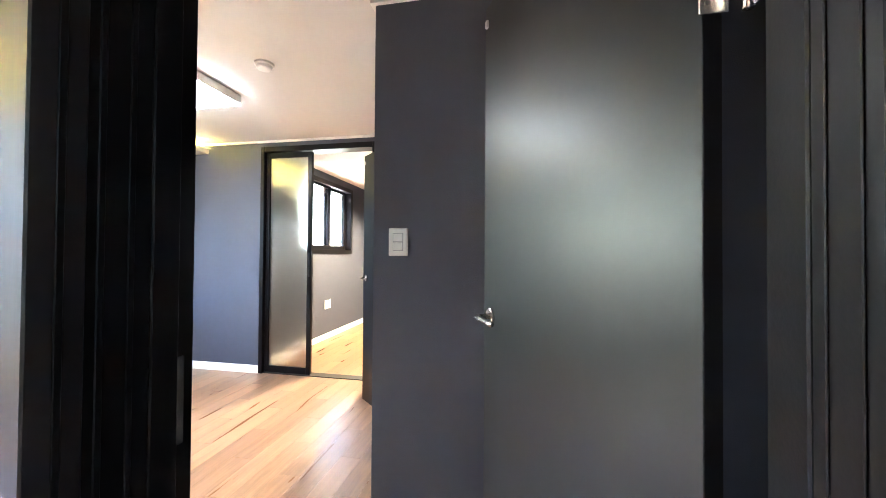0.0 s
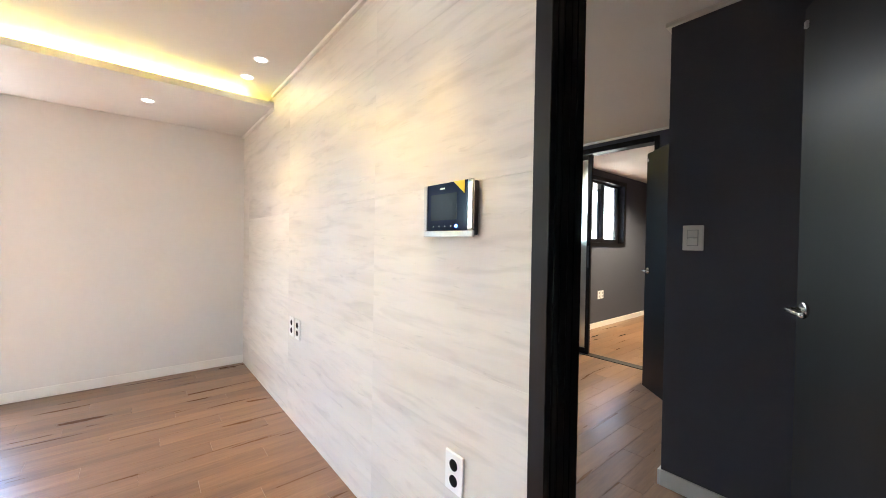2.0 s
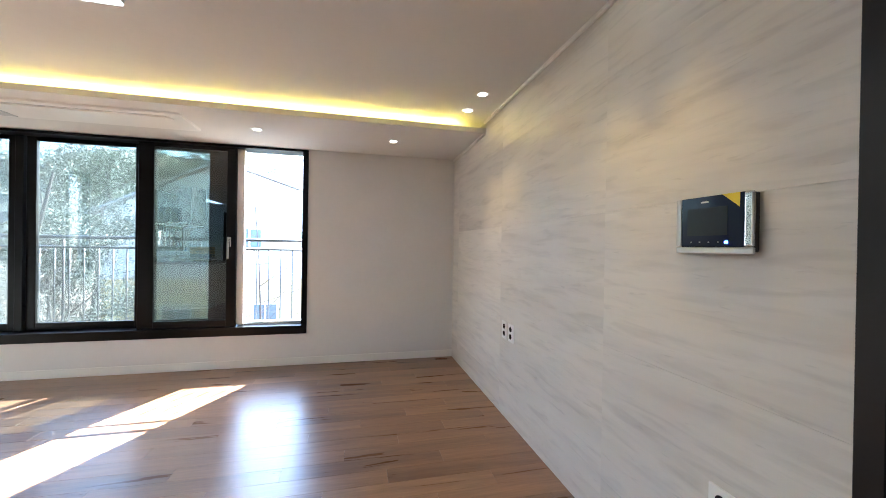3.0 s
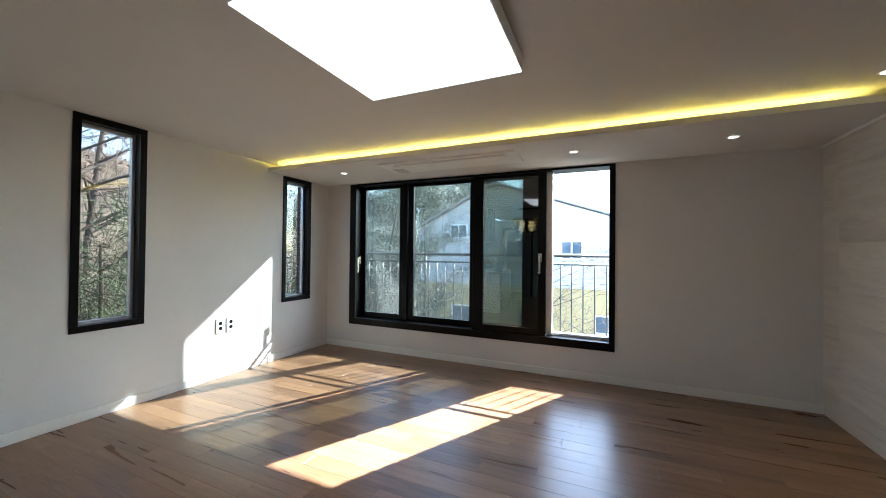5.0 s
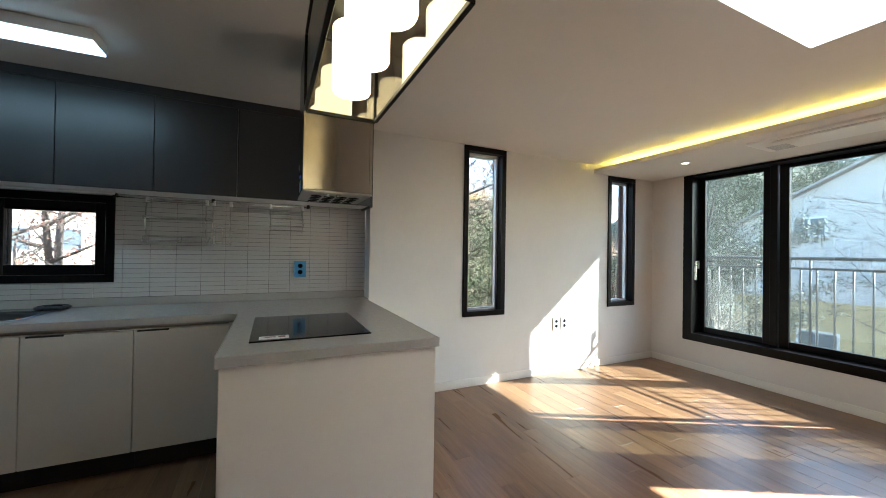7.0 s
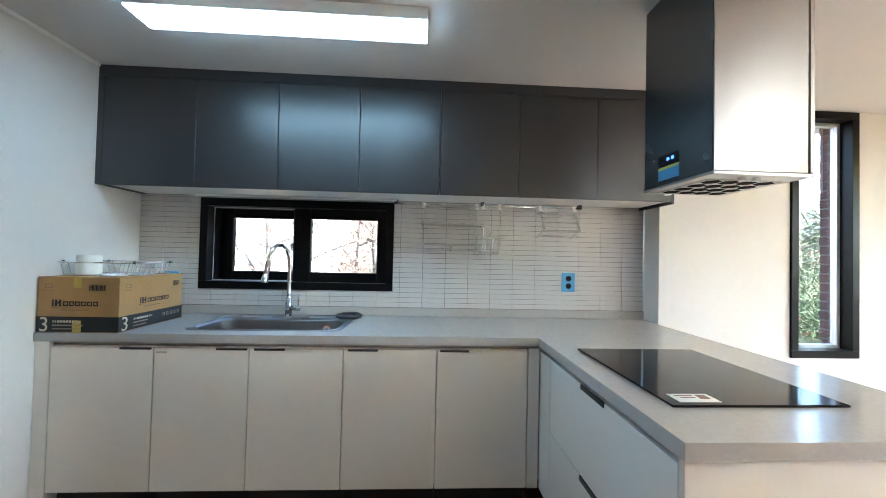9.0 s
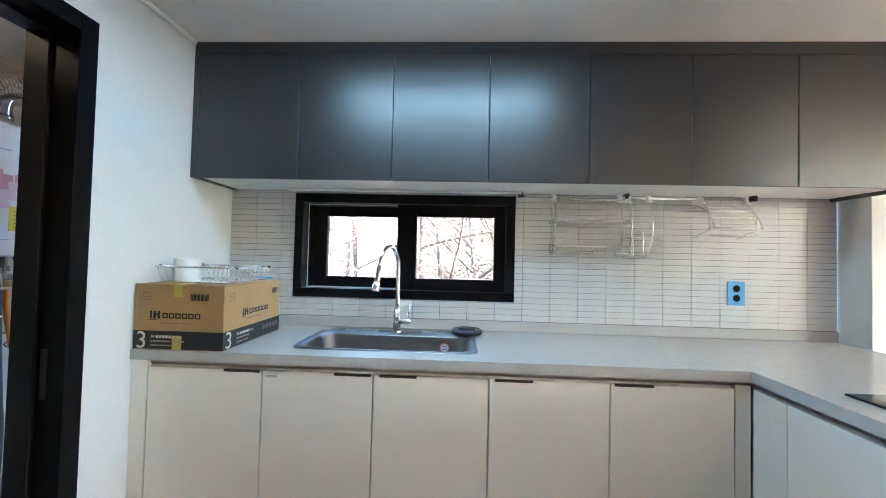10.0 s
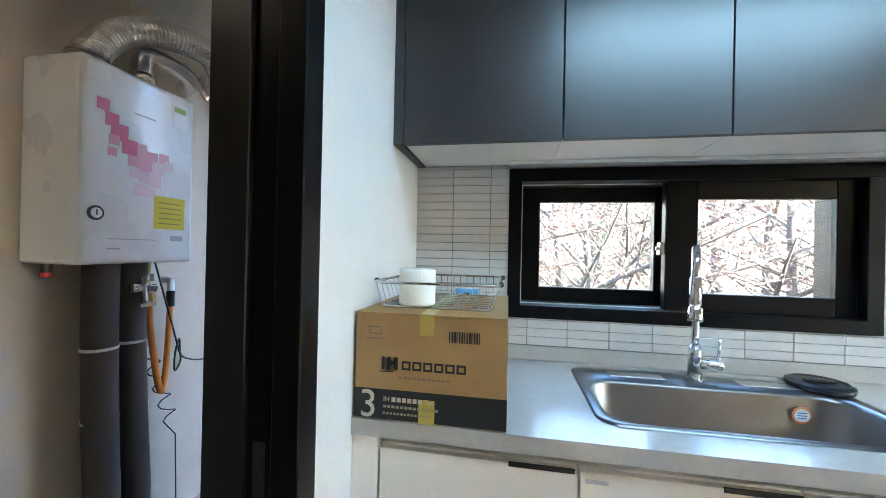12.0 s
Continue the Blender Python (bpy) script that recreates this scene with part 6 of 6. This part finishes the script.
def tree(at, height, seed, label, leaf=None, count=0, size=0.05, spread=0.5, start=0.3, levels=3, lean=0.06, girth=0.016, slim=0.32):
    """A tapered trunk with forking limbs; leaf clumps of small blades near the twig ends."""
    rg = random.Random(seed)
    t = thing("tree", at, label, "tree")
    o = Vector(at)
    wood_bm, tips = bmesh.new(), []

    def limb(p, d, ln, r, lev):
        n = 6 if lev == 0 else 4
        pts, rs = [p.copy()], [r]
        dd = d.copy()
        for i in range(n):
            dd = (dd + Vector((rg.uniform(-1, 1), rg.uniform(-1, 1), rg.uniform(-0.5, 0.8))) * (lean if lev == 0 else 0.20)).normalized()
            pts.append(pts[-1] + dd * ln / n)
            rs.append(r * (1 - 0.8 * (i + 1) / n))
        tube_bm(wood_bm, pts, rs, 7 if lev == 0 else (5 if lev == 1 else 3), caps=False)
        if lev >= levels:
            tips.extend(pts[1:])
            return
        if lev >= levels - 1:
            tips.extend(pts[2:])
        kids = {0: 13, 1: 6, 2: 4}.get(lev, 3)
        for k in range(kids):
            f = (start + (0.97 - start) * (k + rg.random() * 0.6) / kids) if lev == 0 else (0.25 + 0.75 * (k + rg.random() * 0.5) / kids)
            f = min(f, 0.98)
            i = min(int(f * n), n - 1)
            q = pts[i].lerp(pts[i + 1], f * n - i)
            a = rg.uniform(0, 2 * math.pi)
            out = Vector((math.cos(a), math.sin(a), 0))
            nd = (dd * rg.uniform(0.5, 0.9) + out * rg.uniform(0.7, 1.1)).normalized() if lev else (Vector((0, 0, rg.uniform(0.25, 0.8))) + out).normalized()
            limb(q, nd, ln * (spread * (1.05 - 0.5 * f) if lev == 0 else 0.55) * rg.uniform(0.75, 1.2), max(0.004, rs[i] * 0.5), lev + 1)
    limb(o.copy(), Vector((0, 0, 1)), height, height * girth, 0)
    part("trunk", wood_bm, M_BARK, t, smooth=True)
    if leaf and tips:
        vs, fs = [], []
        for k in range(count):
            c_ = rg.choice(tips) + Vector((rg.gauss(0, 1), rg.gauss(0, 1), rg.gauss(0, 1))) * size * 2.2 - o
            a, b = Vector((rg.gauss(0, 1), rg.gauss(0, 1), rg.gauss(0, 1))).normalized(), Vector((rg.gauss(0, 1), rg.gauss(0, 1), rg.gauss(0, 1))).normalized()
            w = a.cross(b).normalized() * size * slim
            a = a * size * rg.uniform(0.7, 1.3)
            i = len(vs)
            vs += [c_ - a, c_ + w, c_ + a, c_ - w]
            fs.append((i, i + 1, i + 2, i + 3))
        me = bpy.data.meshes.new("crown")
        me.from_pydata([tuple(v) for v in vs], [], fs)
        me.materials.append(leaf)
        cr = new("crown", me)
        cr.parent = t
        tagged(cr, kind="stuff")
    return t


# beyond the large window
tree((-6.2, -8.9, GZ), 8.6, 3, "evergreen tree with grey-green glossy leaves", M_LEAFY, 24000, 0.048, 0.42, 0.35)
tree((-6.6, -8.0, GZ), 6.6, 4, "evergreen tree with grey-green glossy leaves", M_LEAFY, 15000, 0.048, 0.38, 0.3)
tree((-5.2, -11.5, GZ), 8.8, 9, "evergreen tree with grey-green glossy leaves", M_LEAFY, 20000, 0.048, 0.42, 0.3)
tree((-6.4, -3.5, GZ), 8.0, 6, "slender bare young tree in winter", girth=0.006, spread=0.38)
tree((-6.0, -1.2, GZ), 7.0, 7, "slender bare young tree in winter", girth=0.006, spread=0.36)
tree((-8.0, -4.9, GZ), 9.0, 8, "slender bare young tree in winter", girth=0.006, spread=0.36)
for k, (x, y, h) in enumerate(((-27, -13, 13.5), (-29, -9, 12.5), (-26, -17, 13), (-30, -21, 14), (-28, -5, 10.0), (-31, -1, 9.0))):
    tree((x, y, GZ), h, 40 + k, "dark green pine tree behind the house", M_NEEDLE, 7000, 0.20, 0.34, 0.4, levels=2, slim=0.16)
# beyond the slim windows and the kitchen window
for k, (x, y, h) in enumerate(((-1.0, -9.6, 9.5), (0.8, -10.5, 10), (1.5, -9.2, 9), (2.3, -11.0, 10.5), (-2.2, -11.5, 10), (0.0, -12.5, 11), (3.0, -9.9, 9.5), (-3.6, -13.5, 11), (1.6, -13.5, 11.5), (4.4, -12.5, 11))):
    tree((x, y, GZ), h, 60 + k, "tall bare winter tree with fine twigs", M_RUSSET, 900, 0.05, 0.36, 0.25)
tree((1.1, -8.9, GZ), 7.0, 81, "green pine tree outside a slim window", M_NEEDLE, 15000, 0.13, 0.36, 0.35, levels=2, slim=0.055)
tree((-1.6, -9.8, GZ), 7.4, 82, "green pine tree outside a slim window", M_NEEDLE, 15000, 0.13, 0.36, 0.35, levels=2, slim=0.055)
tree((4.9, -13.0, GZ), 8.2, 83, "green pine tree outside the kitchen window", M_NEEDLE, 13000, 0.13, 0.34, 0.35, levels=2, slim=0.055)
for k, (x, y, h) in enumerate(((6.6, -9.2, 8.5), (5.4, -10.3, 9), (7.6, -10.6, 9.2))):
    tree((x, y, GZ), h, 90 + k, "tree with russet dry leaves outside the kitchen window", M_RUSSET, 4200, 0.042, 0.40, 0.3, girth=0.013)
for k, (x, y, h) in enumerate(((6.1, -11.5, 10), (8.4, -12.5, 10.5), (4.2, -10.4, 10), (7.0, -8.6, 9), (5.6, -9.0, 9), (4.9, -9.6, 9.5), (7.9, -9.4, 9.4))):
    tree((x, y, GZ), h, 100 + k, "tall bare winter tree with fine twigs", None, 0, 0.05, 0.36, 0.25, girth=0.014)

# brushwood and dry stems covering the bank
M_BRUSH = mat("dry_brushwood", (0.15, 0.112, 0.078), 0.95, var=0.5, scale=0.8)
rg = random.Random(23)
brush = bmesh.new()
for k in range(4600):
    f = 0.02 + 0.88 * rg.random() ** 1.3
    bx_ = rg.uniform(-32, 15)
    ring_y = -38 + 20 * (1 - f) * math.sqrt(max(0.05, 1 - (bx_ / (55 * (1 - f))) ** 2))
    p = Vector((bx_, ring_y, GZ + 14.5 * (math.sin(f * math.pi / 2) ** 1.2) - 1.2))
    hgt, r = rg.uniform(1.5, 5.0), rg.uniform(0.010, 0.035)
    lean_v = Vector((rg.uniform(-0.35, 0.35), rg.uniform(-0.3, 0.3), 1)).normalized()
    mid_p, top = p + lean_v * hgt * 0.5, p + lean_v * hgt + Vector((rg.uniform(-0.3, 0.3), rg.uniform(-0.3, 0.3), 0))
    tube_bm(brush, [p, mid_p, top], [r, r * 0.7, r * 0.2], 3, caps=False)
    for q in range(4):
        st_ = p.lerp(top, rg.uniform(0.35, 0.95))
        tube_bm(brush, [st_, st_ + Vector((rg.uniform(-1, 1), rg.uniform(-1, 1), rg.uniform(0.2, 1.0))) * hgt * 0.28], [r * 0.5, r * 0.15], 3, caps=False)
tagged(link_mesh("brushwood", brush, M_BRUSH), "dry brown brushwood and bare stems on the bank", "undergrowth", kind="stuff")

# apartment house beyond the kitchen window
M_CREAMW = mat("cream_render", (0.62, 0.55, 0.43), 0.85, var=0.06, scale=0.8)
ap = thing("apartment_house", (13.5, -22, GZ), "cream rendered apartment house behind the trees", "house")
part("wall", boxes((10.2, 18.0, -29, -20.5, GZ, 5.2)), M_CREAMW, ap)
part("roof", boxes((9.9, 18.3, -29.3, -20.2, 5.2, 5.45)), M_ROOF, ap)
for zz in (-1.55, 1.1, 3.5):
    for k in range(5):
        xx = 10.9 + 1.4 * k
        w = part("window", boxes((xx, xx + 0.7, -20.5, -20.44, zz, zz + 0.06), (xx, xx + 0.7, -20.5, -20.44, zz + 0.84, zz + 0.9), (xx, xx + 0.06, -20.5, -20.44, zz + 0.06, zz + 0.84), (xx + 0.64, xx + 0.7, -20.5, -20.44, zz + 0.06, zz + 0.84)), M_WHITE, ap)
        part("pane", boxes((xx + 0.06, xx + 0.64, -20.5, -20.47, zz + 0.06, zz + 0.84)), M_PANE, w)

# ---- pieces: stone panels, tiles, floor planks ----
pan = tagged(new("stone_wall_panels"), "pale veined stone panels covering the living room wall", "wall panel", kind="structure")
xs, zs = [0.0, 0.23, 1.43, 2.63, DR[0]], [0.0, 0.22, 0.82, 1.418, 2.016, CEIL]
for a, b in zip(xs, xs[1:]):
    for c, d in zip(zs, zs[1:]):
        part("stone_panel", boxes((a + 0.0001, b - 0.0001, 0.0, 0.0115, c + 0.0005, d - 0.0005)), M_STONE, pan)


def shared(name, b, material, bevel):
    me = bpy.data.meshes.new(name)
    bm = boxes(b, bevel=bevel)
    bm.to_mesh(me)
    bm.free()
    me.materials.append(material)
    return me


# mosaic tiles of the kitchen wall
TW, TH = 0.155, 0.0338
wall_k = bpy.data.objects["wall_kitchen"]
rest = bmesh.new()
cells = []
i = 0
x = XE
while x > XR + 0.004:
    x0 = max(x - TW, XR + 0.003)
    z = 0.949
    while z < 1.672:
        z1 = min(z + TH, 1.672)
        if not (x0 < KW[1] and x > KW[0] and z < KW[3] and z1 > KW[2]):
            cells.append((x0, x, z, z1, 0))
        else:
            for u0, u1, v0, v1 in ((x0, min(x, KW[0] - 0.0), z, z1), (max(x0, KW[1]), x, z, z1), (max(x0, KW[0]), min(x, KW[1]), z, min(z1, KW[2])), (max(x0, KW[0]), min(x, KW[1]), max(z, KW[3]), z1)):
                if u1 - u0 > 0.012 and v1 - v0 > 0.006:
                    cells.append((u0, u1, v0, v1, 1))
        z += TH
    x -= TW
tile_me = shared("tile", (-TW / 2 + 0.0012, TW / 2 - 0.0012, -0.003, 0.004, -TH / 2 + 0.0012, TH / 2 - 0.0012), M_TILE, 0.0012)
made = 0
for x0, x1, z0, z1, cut in cells:
    full = not cut and abs(x1 - x0 - TW) < 1e-4 and abs(z1 - z0 - TH) < 1e-4
    if full and made < 300 and x0 > 4.2:
        o = new("tile", tile_me)
        o.parent = wall_k
        o.location = ((x0 + x1) / 2, YK + 0.001, (z0 + z1) / 2)
        made += 1
    else:
        add_box(rest, x0 + 0.0012, x1 - 0.0012, YK - 0.002, YK + 0.005, z0 + 0.0012, z1 - 0.0012)
tagged(part("tiles", rest, M_TILE, wall_k), kind="stuff")

# floor planks
PW, PL = 0.125, 0.90
rg = random.Random(11)


def lay(parent, x0, x1, y0, y1, count, near):
    pm = shared("plank", (-PW / 2 + 0.0004, PW / 2 - 0.0004, -PL / 2 + 0.0004, PL / 2 - 0.0004, -0.006, 0.0), M_PLANK, 0.0006)
    rest, made, col = bmesh.new(), 0, 0
    x = x0
    while x < x1 - 0.002:
        xe = min(x + PW, x1)
        y = y0 - PL * (0.37 * col % 1.0)
        while y < y1:
            a, b = max(y, y0), min(y + PL, y1)
            full = abs(b - a - PL) < 1e-4 and abs(xe - x - PW) < 1e-4
            if full and made < count and near(x, y):
                o = new("plank", pm)
                o.parent = parent
                o.location = ((x + xe) / 2, (a + b) / 2, 0)
                made += 1
            elif b - a > 0.003:
                add_box(rest, x + 0.0004, xe - 0.0004, a + 0.0004, b - 0.0004, -0.006, 0.0)
            y += PL
        x += PW
        col += 1
    tagged(part("planks", rest, M_PLANK_I, parent), kind="stuff")


lay(bpy.data.objects["floor"], 0.0, XE, YK, 0.2, 300, lambda x, y: x < 4.6)
lay(bpy.data.objects["bedroom_floor"], BX0, BX1, 0.2005, 6.4, 120, lambda x, y: 1.2 < x < 3.4)
